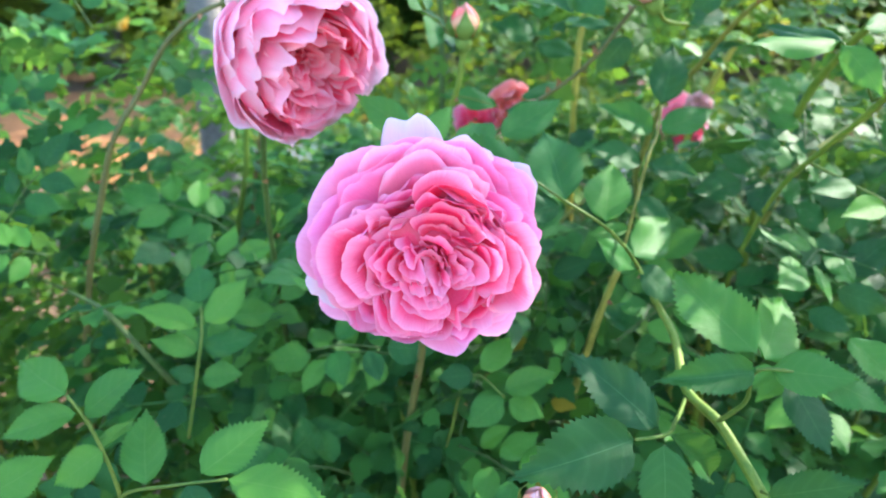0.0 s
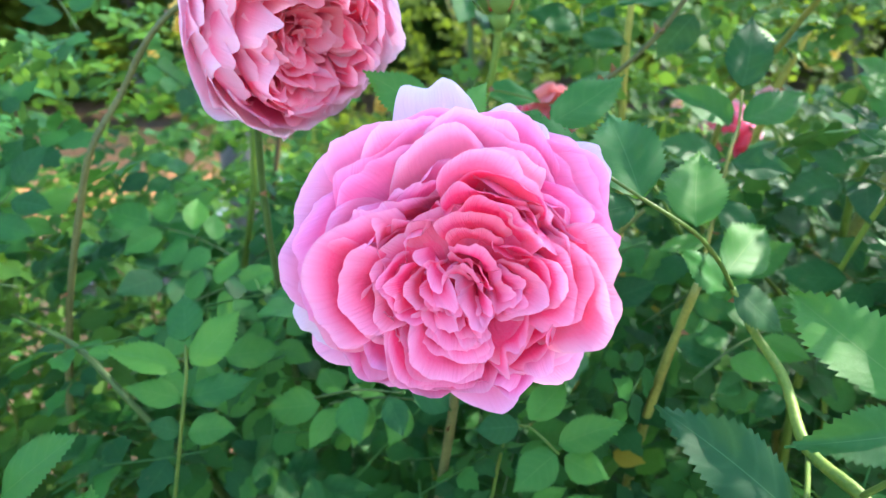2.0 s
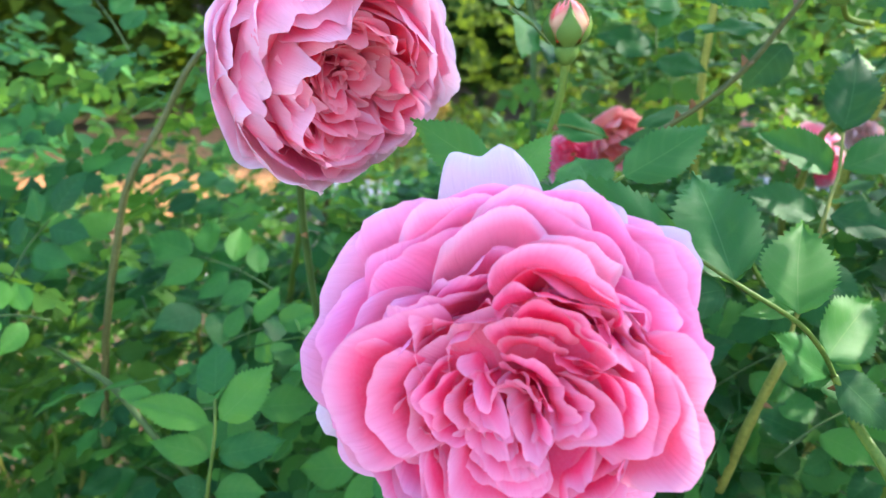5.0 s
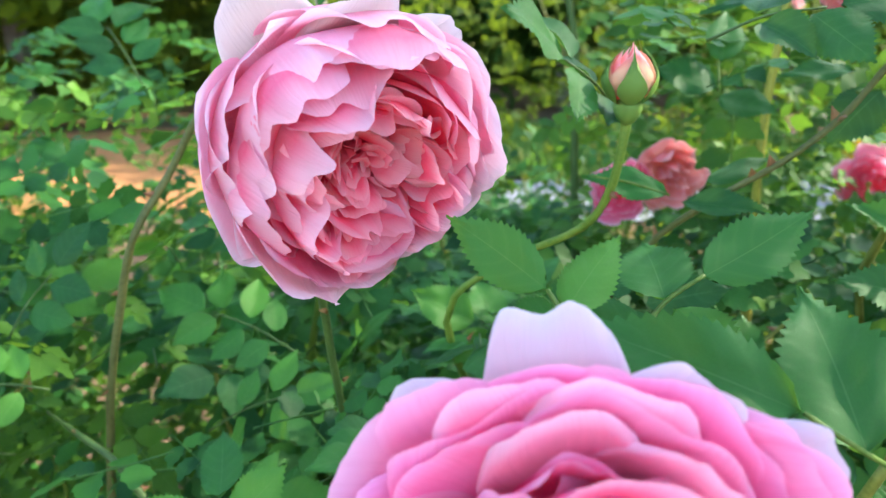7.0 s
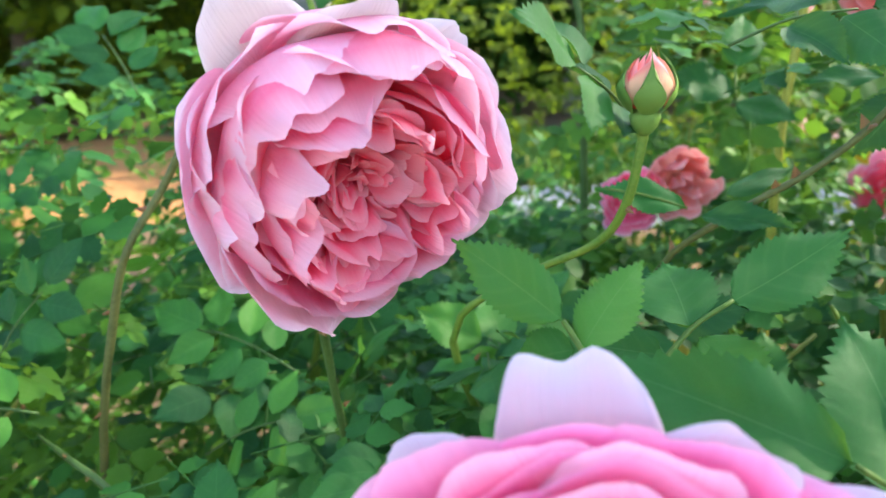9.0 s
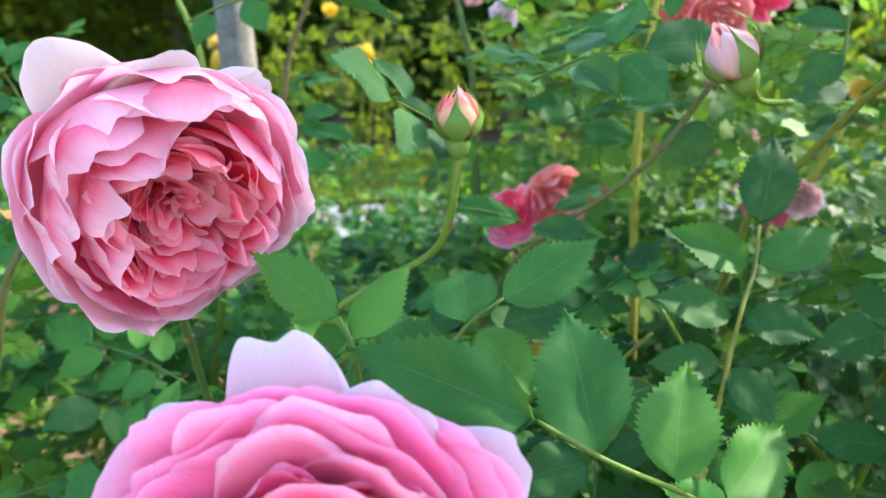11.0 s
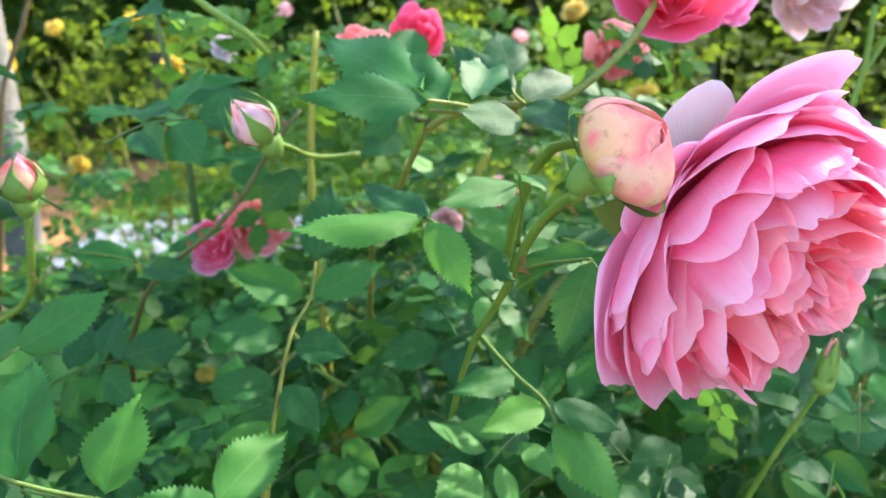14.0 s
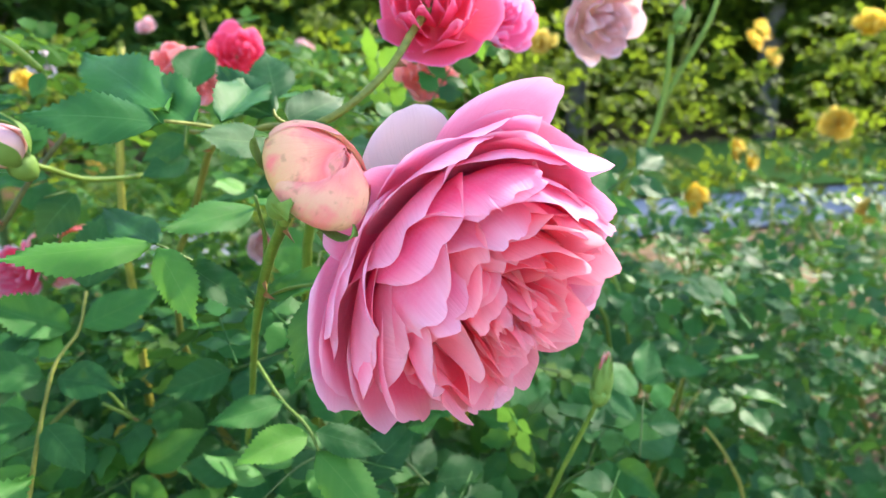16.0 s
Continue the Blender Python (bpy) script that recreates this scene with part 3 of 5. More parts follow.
# ---- ground and distance ----
def sheet(name, x0, y0, x1, y1, z, material, nx, ny, rough, label, category):
    verts, faces = [], []
    for j in range(ny + 1):
        for i in range(nx + 1):
            x, y = x0 + (x1 - x0) * i / nx, y0 + (y1 - y0) * j / ny
            verts.append((x, y, z + rough * noise.noise((x * 1.3, y * 1.3, 0)) + rough * 0.4 * noise.noise((x * 6, y * 6, 2))))
    for j in range(ny):
        for i in range(nx):
            k = j * (nx + 1) + i
            faces.append((k, k + 1, k + nx + 2, k + nx + 1))
    ob = link(name, raw(name, verts, faces), material, None)
    return tagged(ob, label, category, kind="structure")


CHIPS = plain_material("orange_chips", (0.22, 0.08, 0.03), (0.62, 0.30, 0.12), 12, 0.9, 1.0, 0.02)
PALE_BOUNCE = plain_material("pale_bounce", (0.44, 0.42, 0.38), (0.64, 0.61, 0.56), 18, 0.9, 0.6, 0.01)
LAWN = plain_material("lawn_grass", (0.06, 0.15, 0.02), (0.16, 0.28, 0.05), 14, 0.9, 0.8, 0.02)
PATH = plain_material("path_gravel", (0.15, 0.16, 0.20), (0.27, 0.29, 0.35), 16, 0.9, 0.6, 0.01)
sheet("ground", -400, -400, 400, 400, -0.03, SOIL, 60, 60, 0.0, "brown bark mulch and soil under the rose bushes", "ground")
sheet("ground_mulch", -4, -1.5, 4.5, 4.6, 0.0, SOIL, 90, 70, 0.02, "coarse brown bark mulch round the rose bushes", "mulch")
sheet("mulch_bed", -9, 4.7, -2.0, 9.5, 0.0, CHIPS, 40, 30, 0.03, "orange-brown wood chips in the sun", "mulch")
# unseen pale ground, added to throw sunlight up at the blooms
sheet("garden_path", -8, -7, 8, -1.6, 0.0, PALE_BOUNCE, 40, 20, 0.006, "unseen pale ground added to bounce sunlight onto the roses", "path")
sheet("path", -1.9, 4.7, 9, 5.9, 0.0, PATH, 60, 8, 0.006, "pale grey gravel path behind the rose bed", "path")
sheet("lawn", -2.1, 6.0, 12, 9.5, 0.02, LAWN, 80, 24, 0.02, "short sunlit green lawn beyond the path", "lawn")


def grass(seed, count, x0, y0, x1, y1):
    rng = np.random.RandomState(seed)
    V, Fc = [], []
    for _ in range(count):
        x, y = rng.uniform(x0, x1), rng.uniform(y0, y1)
        a, h = rng.uniform(0, 6.28), rng.uniform(0.03, 0.07)
        dx, dy = math.cos(a), math.sin(a)
        k = len(V)
        V += [(x - dx * 0.006, y - dy * 0.006, 0.01), (x + dx * 0.006, y + dy * 0.006, 0.01), (x - dy * h * 0.5, y + dx * h * 0.5, h + 0.02)]
        Fc.append((k, k + 1, k + 2))
    ob = link("grass_blades", raw("grass_blades", V, Fc, [(0.5, 0.5)] * len(V), False), LEAF_FAR_LIT, None)
    tagged(ob, "short green grass blades of the lawn", "grass", kind="stuff")


grass(3, 7000, -2.1, 6.0, 5, 8.0)


def tree(place, height, crown_at, crown_radii, radius, material, leaves, size, seed, label, lean=(0, 0)):
    rng = random.Random(seed)
    t = plant("tree", place, label, "tree")
    x, y, z = place
    top = (x + lean[0], y + lean[1], height)
    trunk = [(x, y, z - 0.05), (x + lean[0] * 0.3, y + lean[1] * 0.3, height * 0.35), (x + lean[0] * 0.7, y + lean[1] * 0.7, height * 0.7), top]
    cane(t, trunk, [radius * 1.15, radius, radius * 0.85, radius * 0.4], BARK, "trunk", sides=14)
    for k in range(7):
        a = rng.uniform(0, 6.28)
        h = height * rng.uniform(0.62, 0.95)
        f = h / height
        s = Vector((x + lean[0] * f, y + lean[1] * f, h))
        e = Vector(crown_at) + Vector((math.cos(a) * crown_radii[0], math.sin(a) * crown_radii[1], rng.uniform(-0.5, 0.8) * crown_radii[2])) * 0.75
        cane(t, [s, s.lerp(e, 0.5) + Vector((0, 0, 0.1)), e], [radius * 0.4, radius * 0.25, radius * 0.08], BARK, "limb", sides=6)
    pts = blob_points(seed, leaves, crown_at, crown_radii, 0.8)
    rs = np.random.RandomState(seed)
    leaf_mass("crown", t, pts, rs.uniform(0.7, 1.3, leaves) * size, material, seed, 0.7, up_bias=(0, 0, 0.6))
    return t


tree((-0.485, 1.52, 0.0), 2.5, (-0.45, 1.6, 3.0), (0.9, 0.9, 0.7), 0.034, LEAF_FAR_LIT, 260, 0.11, 3, "slim young tree with smooth pale grey bark")
# unseen tree added to shade the bed; crown seed picked for its sun patches
tree((4.6, 2.6, 0.0), 4.4, (3.5, 2.0, 4.0), (1.7, 1.7, 1.2), 0.11, LEAF_DARK, 470, 0.17, 231, "unseen leafy tree with grey bark, added to shade the rose bed")
FAR_TREES = [(-7.5, 9.5, 6.5), (-5.0, 11.0, 7.5), (-2.6, 10.6, 7.0), (-0.2, 11.2, 7.2), (2.4, 10.4, 6.8), (5.0, 11.0, 7.6), (7.6, 10.0, 7.0), (10.0, 8.4, 7.0), (12.0, 6.0, 7.0), (-10.0, 8.0, 7.0)]
for k, (x, y, h) in enumerate(FAR_TREES):
    # most crowns take the sunlit leaf colour, two the dark one
    tree((x, y, 0.0), h * 0.7, (x, y, h * 0.46), (2.0, 1.5, h * 0.46), 0.16, LEAF_DARK if k in (2, 3) else LEAF_FAR_LIT, 850, 0.52, 20 + k, "tall dark green broadleaf tree at the garden's edge")
HEDGE = plain_material("hedge_green", (0.045, 0.085, 0.015), (0.20, 0.27, 0.04), 1.2, 0.9, 1.0, 0.2)
verts, faces = [], []
for k in range(97):
    a = 2 * math.pi * k / 96
    for z in range(9):
        r = 16 + 0.9 * noise.noise((math.cos(a) * 9, math.sin(a) * 9, z * 0.8)) - 0.18 * z
        # lower behind the camera, where unseen, to let in more sky light
        verts.append((r * math.sin(a), r * math.cos(a), -0.1 + z * (0.62 if math.cos(a) > -0.2 else 0.3)))
for k in range(96):
    for z in range(8):
        q = k * 9 + z
        faces.append((q, q + 9, q + 10, q + 1))
tagged(link("backdrop", raw("backdrop", verts, faces), HEDGE, None), "dark wooded edge round the garden", "woods", kind="structure")


def far_shrub(centre, radii, leaves, size, material, seed, label, blooms=0, petals=None, bloom_size=0.035, category="shrub", name="shrub"):
    rng = random.Random(seed)
    s = plant(name, (centre[0], centre[1], 0.0), label, category)
    for k in range(6):
        a = k * 1.05 + rng.uniform(-0.3, 0.3)
        e = Vector(centre) + Vector((math.cos(a) * radii[0] * 0.6, math.sin(a) * radii[1] * 0.6, radii[2] * rng.uniform(0.2, 0.8)))
        b = Vector((centre[0] + math.cos(a) * 0.08, centre[1] + math.sin(a) * 0.08, -0.03))
        cane(s, [b, b.lerp(e, 0.5) + Vector((0, 0, 0.1)), e], [0.010, 0.008, 0.003], STEM_OLIVE, "branch", sides=6)
    pts = blob_points(seed, leaves, centre, radii, 0.6)
    rs = np.random.RandomState(seed)
    leaf_mass("foliage", s, pts, rs.uniform(0.7, 1.3, leaves) * size, material, seed, 0.6)
    for k in range(blooms):
        d = Vector((rng.uniform(-1, 1), rng.uniform(-1, -0.25), rng.uniform(-0.3, 1))).normalized()
        p = Vector(centre) + Vector((d.x * radii[0], d.y * radii[1], d.z * radii[2])) * rng.uniform(0.9, 1.08)
        small_bloom(s, p, d + Vector((0, -0.4, 0.3)), bloom_size * rng.uniform(0.8, 1.2), petals, seed * 50 + k)
    return s


def small_bloom(parent, centre, axis, radius, material, seed, name="bloom", label=""):
    """A loose bloom far from the path: one mesh of three rings of petals."""
    rng = random.Random(seed)
    m = bloom_matrix(centre, axis, radius)
    V, Fc, U = [], [], []
    for ring, (count, r1, z1, r2, z2) in enumerate(((7, 0.8, -0.35, 1.0, -0.05), (7, 0.74, -0.45, 0.8, 0.15), (6, 0.6, -0.4, 0.6, 0.28), (5, 0.4, -0.35, 0.38, 0.34), (5, 0.2, -0.25, 0.2, 0.32), (3, 0.08, -0.2, 0.06, 0.28))):
        for c in range(count):
            g = rng.uniform(0.8, 1.15)
            v, f, u = petal_data(((0.08, -0.5), (r1 * g, z1), (r2 * g, z2 + rng.uniform(-0.15, 0.15))), 2 * math.pi * (c + 0.5 * ring + rng.uniform(-0.2, 0.2)) / count, 0.55, rng, 0.10, 0.05, 0.05, nu=6, nv=5)
            k = len(V)
            V += v
            Fc += [tuple(q + k for q in g2) for g2 in f]
            U += u
    return link(name, raw(name, V, Fc, U), material, parent, m, label)


far_shrub((-1.05, 4.2, 0.82), (0.80, 0.5, 0.76), 560, 0.085, LEAF_FAR_LIT, 41, "sunlit yellow-green shrub with round yellow blooms", 9, PETAL_YELLOW, 0.045)
far_shrub((-4.5, 4.6, 0.7), (0.8, 0.6, 0.6), 360, 0.09, LEAF_DARK, 42, "dark green shrub at the back of the bed")
far_shrub((0.3, 3.9, 0.86), (0.85, 0.5, 0.84), 640, 0.085, LEAF_FAR_LIT, 43, "loose green rose shrub with a few pink blooms", 5, PETAL_PALE, 0.045)
far_shrub((1.7, 3.4, 0.86), (0.95, 0.6, 0.82), 700, 0.085, LEAF_FAR_LIT, 44, "green rose shrub dotted with yellow blooms", 14, PETAL_YELLOW, 0.06)
far_shrub((3.1, 2.9, 0.84), (0.85, 0.7, 0.80), 620, 0.085, LEAF_FAR_LIT, 45, "sunlit green shrub with small yellow blooms", 14, PETAL_YELLOW, 0.06)
far_shrub((2.1, 1.9, 0.48), (0.7, 0.55, 0.38), 520, 0.07, LEAF_MASS, 46, "low leafy rose shrub with scattered lilac blooms", 6, PETAL_WHITE, 0.022)
far_shrub((-2.4, 2.3, 0.62), (0.6, 0.5, 0.45), 360, 0.075, LEAF_MASS, 47, "leafy green shrub with white blooms near the ground", 6, PETAL_WHITE, 0.03)

far_shrub((-0.15, 3.1, 0.42), (0.55, 0.35, 0.42), 420, 0.075, LEAF_DARK, 48, "low dark green shrub behind the rose bed")

# ---- the rose bushes ----
BUSH = "many-stemmed rose bush with toothed green leaves and pink blooms"
main = plant("rose_bush", (0.02, 0.62, 0.0), BUSH, "rose bush", "rose bushes")
east = plant("rose_bush", (0.30, 0.70, 0.0), "rose bush with a nodding pink bloom, peach bud and glossy leaves", "rose bush", "rose bushes")
west = plant("rose_bush", (-0.42, 0.72, 0.0), "leafy rose bush with long arching green canes", "rose bush", "rose bushes")


def top_of(x, y):
    """The height of the thicket."""
    if x < -0.24:
        h = 1.17
    elif x < 0.0:
        h = 1.00 - 0.08 * max(0, y - 0.6)
    elif x < 0.40:
        h = 1.24
    else:
        h = 1.0 - 0.10 * (x - 0.4)
    return h + 0.07 * noise.noise((x * 5, y * 5, 1.0))


# kept in view: no leaves on the camera's sight lines to these: place, radius
IN_VIEW = [((0.015, 0.455, 1.148), 0.035), ((0.12, 0.455, 1.05), 0.055), ((0.135, 0.475, 1.10), 0.05), ((0.10, 0.457, 1.165), 0.035), ((0.042, 0.74, 1.043), 0.035),
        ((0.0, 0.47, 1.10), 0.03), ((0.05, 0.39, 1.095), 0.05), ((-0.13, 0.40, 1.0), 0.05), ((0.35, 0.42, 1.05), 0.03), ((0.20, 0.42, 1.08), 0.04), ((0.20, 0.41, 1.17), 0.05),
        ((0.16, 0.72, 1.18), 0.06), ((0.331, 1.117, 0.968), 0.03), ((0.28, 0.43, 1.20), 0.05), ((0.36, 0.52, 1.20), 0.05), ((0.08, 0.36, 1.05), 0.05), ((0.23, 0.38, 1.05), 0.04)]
# three eye points taken from the camera's way
CAMERA_EYES = [Vector((0.01, 0.09, 1.14)), Vector((0.06, 0.15, 1.17)), Vector((0.18, 0.12, 1.19))]


# true where a leaf would stand between the camera and a kept thing
def blocks_view(x, y, z):
    for place, r in IN_VIEW:
        for side in CAMERA_EYES:
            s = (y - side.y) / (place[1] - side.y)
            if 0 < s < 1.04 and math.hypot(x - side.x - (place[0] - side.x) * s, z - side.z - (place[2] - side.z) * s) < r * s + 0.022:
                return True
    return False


def in_thicket(p, chance):
    x, y, z = p
    if z > top_of(x, y):
        return False
    # the bed's edge runs in a loose curve, not a straight line
    if (x / 0.92) ** 4 + ((y - 0.38) / 1.02) ** 4 > 1 + 0.3 * noise.noise((x * 5, y * 5, 9)):
        return False
    front = 0.43 if z > 0.98 else 0.40
    if x > 0.42:
        front = 0.62
    if x < -0.2:
        front = 0.46
    if y < front + 0.04 * noise.noise((x * 9, z * 9, 4)):
        return False
    if blocks_view(x, y, z):
        return False
    # gaps cleared along two camera sight lines to the sunlit chips
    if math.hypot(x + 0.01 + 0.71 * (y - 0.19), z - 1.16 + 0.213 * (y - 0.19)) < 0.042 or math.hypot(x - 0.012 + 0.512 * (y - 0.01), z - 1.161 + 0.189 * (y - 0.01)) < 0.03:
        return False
    if z > 1.02 and chance > (0.36 if x < -0.2 else 0.62):
        return False
    return chance < 1.05 - 0.5 * max(0, y - 0.7)


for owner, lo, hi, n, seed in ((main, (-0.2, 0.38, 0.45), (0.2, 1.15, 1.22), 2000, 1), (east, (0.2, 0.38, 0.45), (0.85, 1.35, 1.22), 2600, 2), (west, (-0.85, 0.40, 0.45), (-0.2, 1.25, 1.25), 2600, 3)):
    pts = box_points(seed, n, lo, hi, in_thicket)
    rs = np.random.RandomState(seed)
    # sun and sky light on the top, back and west leaves put into colour
    paler = [p for p in pts if p[1] > 0.62 + 0.06 * noise.noise(Vector(p) * 7.0) and p[2] > 0.97 and -0.05 < p[0] < 0.40 or p[0] < -0.24 and noise.noise(Vector(p) * 9.0) > -0.12]
    kept = {id(p) for p in paler}
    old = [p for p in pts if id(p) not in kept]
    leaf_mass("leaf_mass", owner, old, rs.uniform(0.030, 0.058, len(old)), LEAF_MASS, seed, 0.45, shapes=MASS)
    if paler:
        leaf_mass("lit_leaf_mass", owner, paler, rs.uniform(0.028, 0.050, len(paler)), LEAF_LIT, seed + 5, 0.45, shapes=MASS)


for k, (x, y, z, n) in enumerate(((-1.75, 1.5, 0.55, 700), (-0.42, 1.85, 0.5, 700), (-0.1, 1.75, 0.48, 800), (0.55, 1.75, 0.5, 800), (1.25, 1.45, 0.52, 800), (1.55, 0.85, 0.5, 600))):
    far_shrub((x, y, z), (0.48, 0.42, 0.45), n, 0.062, LEAF_FAR_LIT if k == 3 else LEAF_MASS, 60 + k, "leafy green rose bush further back in the bed", 2, (PETAL_PALE, PETAL_WHITE)[k % 2], 0.026, "rose bush", "rose_bush")

# ---- big blooms ----
# petals to a ring, then radius and height of the profile's bend and tip, half arc, ruffle, curl
# the open rose: broad flat layers below, then steep thin ones round the heart
OPEN = [
    (7, 0.78, -0.46, 0.98, -0.26, 0.72, 0.09, 0.03, "outer"),
    (7, 0.76, -0.40, 0.93, -0.14, 0.72, 0.10, 0.02, "outer"),
    (7, 0.74, -0.34, 0.85, -0.03, 0.72, 0.10, 0.02, "outer"),
    (7, 0.84, -0.34, 0.76, 0.07, 0.72, 0.12, 0.04, "middle"),
    (7, 0.78, -0.30, 0.69, 0.12, 0.72, 0.13, 0.04, "middle"),
    (7, 0.72, -0.28, 0.63, 0.15, 0.72, 0.13, 0.04, "middle"),
    (7, 0.65, -0.26, 0.57, 0.17, 0.72, 0.13, 0.04, "inner"),
    (6, 0.72, -0.24, 0.51, 0.18, 0.72, 0.13, 0.04, "inner"),
    (6, 0.51, -0.22, 0.45, 0.19, 0.72, 0.13, 0.04, "inner"),
]
# the nodding rose: long overlapping layers
LAYERED = [
    (6, 0.92, -0.50, 0.99, -0.16, 0.74, 0.08, 0.00, "outer"),
    (7, 0.96, -0.42, 0.96, -0.04, 0.70, 0.08, 0.00, "outer"),
    (7, 0.96, -0.36, 0.91, 0.05, 0.70, 0.09, 0.00, "outer"),
    (7, 0.92, -0.32, 0.85, 0.12, 0.68, 0.09, 0.00, "middle"),
    (7, 0.88, -0.28, 0.78, 0.18, 0.68, 0.10, 0.00, "middle"),
    (7, 0.82, -0.24, 0.71, 0.22, 0.68, 0.10, 0.00, "middle"),
    (7, 0.74, -0.22, 0.64, 0.25, 0.68, 0.11, 0.00, "middle"),
    (7, 0.66, -0.20, 0.57, 0.26, 0.68, 0.11, 0.00, "inner"),
    (6, 0.57, -0.20, 0.49, 0.26, 0.68, 0.11, 0.00, "inner"),
]
# angle, bend and tip (radius, height), half arc, tip, where the tip stands, colour
rose(main, (-0.0035, 0.274, 1.0710), (0.02, -0.98, 0.13), 0.0439, 3, squash=0.94, deep=0.72, heart=1.25, quarter=4, rise=0.07, frill=0.026, floor=0.0, folds=0.15, scoop=0.95, stray=0.6, corner=0.28, rings=OPEN, hub=(0.06, -0.14), label="wide-open pink rose with a quartered heart", shift=(0.03, -0.08), roll=0.06,
     extras=((95, 0.96, -0.46, 1.06, -0.50, 0.33, 0.28, 0.62, "back"), (132, 0.86, -0.46, 0.96, -0.46, 0.34, 0.04, 0.0, "back"), (62, 0.86, -0.40, 0.98, -0.22, 0.36, 0.0, 0.0, "back"), (30, 0.95, -0.44, 1.06, -0.40, 0.34, 0.06, 0.4, "back"),
             (112, 0.82, -0.32, 0.92, -0.08, 0.46, 0.04, 0.0, "soft"), (80, 0.80, -0.30, 0.90, -0.02, 0.50, 0.0, 0.0, "soft"), (96, 0.74, -0.24, 0.80, 0.08, 0.50, 0.05, -0.3, "soft"), (60, 0.74, -0.24, 0.78, 0.10, 0.42, 0.0, 0.0, "soft"),
             (-50, 0.95, -0.42, 1.12, -0.30, 0.32, 0.04, 0.0, "outer"), (186, 0.95, -0.4, 1.06, -0.26, 0.4, 0.02, 0.0, "back"), (208, 0.95, -0.4, 1.04, -0.30, 0.36, 0.02, 0.0, "back")),
     mats={"outer": PETAL_OUTER, "middle": PETAL_MIDDLE, "inner": PETAL_INNER, "back": PETAL_BACK, "soft": PETAL_LILAC})
SOFT = {"outer": PETAL_BLUSH, "middle": PETAL_SOFT, "inner": PETAL_HEART, "back": PETAL_CREAMY}
CUPPED = [
    (5, 1.22, -0.48, 0.98, 0.06, 0.80, 0.09, 0.02, "outer"),
    (6, 1.28, -0.40, 0.90, 0.22, 0.78, 0.09, 0.00, "outer"),
    (6, 1.24, -0.32, 0.81, 0.34, 0.78, 0.09, -0.02, "outer"),
    (6, 1.14, -0.26, 0.72, 0.41, 0.78, 0.10, -0.02, "middle"),
    (6, 1.04, -0.22, 0.64, 0.43, 0.76, 0.10, 0.00, "middle"),
    (6, 0.94, -0.20, 0.57, 0.42, 0.76, 0.11, 0.00, "middle"),
    (6, 0.84, -0.20, 0.51, 0.40, 0.74, 0.11, 0.00, "inner"),
    (6, 0.74, -0.20, 0.45, 0.37, 0.72, 0.11, 0.00, "inner"),
    (6, 0.62, -0.20, 0.38, 0.34, 0.72, 0.11, 0.00, "inner"),
]
rose(main, (-0.0620, 0.362, 1.1315), (0.60, -0.82, -0.30), 0.0372, 25, wave=1.0, folds=0.12, roll=0.07, sink=0.06, heart=1.05, frill=0.016, notch=0.04, scoop=1.0, corner=0.26, floor=-0.2, shift=(0.12, -0.10), label="cupped pale pink rose with creamy outer petals", mats=SOFT, rings=CUPPED,
     extras=((122, 0.9, -0.5, 1.20, -0.30, 0.38, 0.0, 0.0, "back"), (86, 0.9, -0.40, 1.06, 0.05, 0.42, 0.0, 0.0, "back"), (40, 0.9, -0.5, 1.14, -0.30, 0.30, 0.0, 0.0, "back")))
rose(east, (0.2755, 0.318, 1.1245), (0.42, -0.79, -0.45), 0.0515, 17, wave=1.1, folds=0.06, corner=0.34, roll=0.035, heart=0.85, rise=0.12, frill=0.020, scoop=0.95, notch=0.06, stray=0.2, rings=LAYERED, floor=-0.06, shift=(0.10, -0.10), label="nodding pink rose seen from the side",
     mats={"outer": PETAL_LILAC, "middle": PETAL_WARM, "inner": PETAL_CORAL, "back": PETAL_CREAMY},
     extras=((70, 0.9, -0.6, 1.16, -0.32, 0.44, 0.0, 0.0, "outer"), (116, 0.7, -0.7, 0.90, -0.60, 0.42, 0.0, 0.0, "back"), (150, 0.88, -0.42, 1.0, -0.34, 0.36, 0.0, 0.0, "outer")))
small_bloom(main, (0.022, 0.740, 1.040), (-0.2, -0.8, 0.1), 0.024, PETAL_WARM, 71, label="deep pink bloom inside the bush")
small_bloom(main, (0.062, 0.748, 1.049), (0.3, -0.8, -0.1), 0.028, PETAL_SALMON, 84, label="coral pink bloom inside the bush")
small_bloom(main, (0.171, 0.720, 1.179), (0.1, -0.8, -0.3), 0.026, PETAL_SALMON, 72, label="bright coral bloom")
small_bloom(main, (0.205, 0.740, 1.201), (0.1, -0.8, 0.3), 0.024, PETAL_HOT, 73, label="bright coral red bloom")
small_bloom(main, (0.155, 0.760, 1.193), (0.1, -0.8, 0.3), 0.020, PETAL_SALMON, 78, label="coral pink bloom")
small_bloom(east, (0.289, 0.430, 1.213), (-0.2, -0.8, 0.5), 0.026, PETAL_HOT, 74, label="hot pink bloom with pale outer petals")
small_bloom(east, (0.342, 0.500, 1.213), (0.2, -0.8, 0.3), 0.022, PETAL_OUTER, 75, label="pale pink bloom")
small_bloom(east, (0.429, 0.560, 1.212), (0.1, -0.8, -0.2), 0.028, PETAL_PALE, 76, label="pale peach pink bloom")
small_bloom(east, (0.328, 0.620, 1.182), (0.1, -0.8, 0.2), 0.022, PETAL_SALMON, 77, label="small coral bloom")
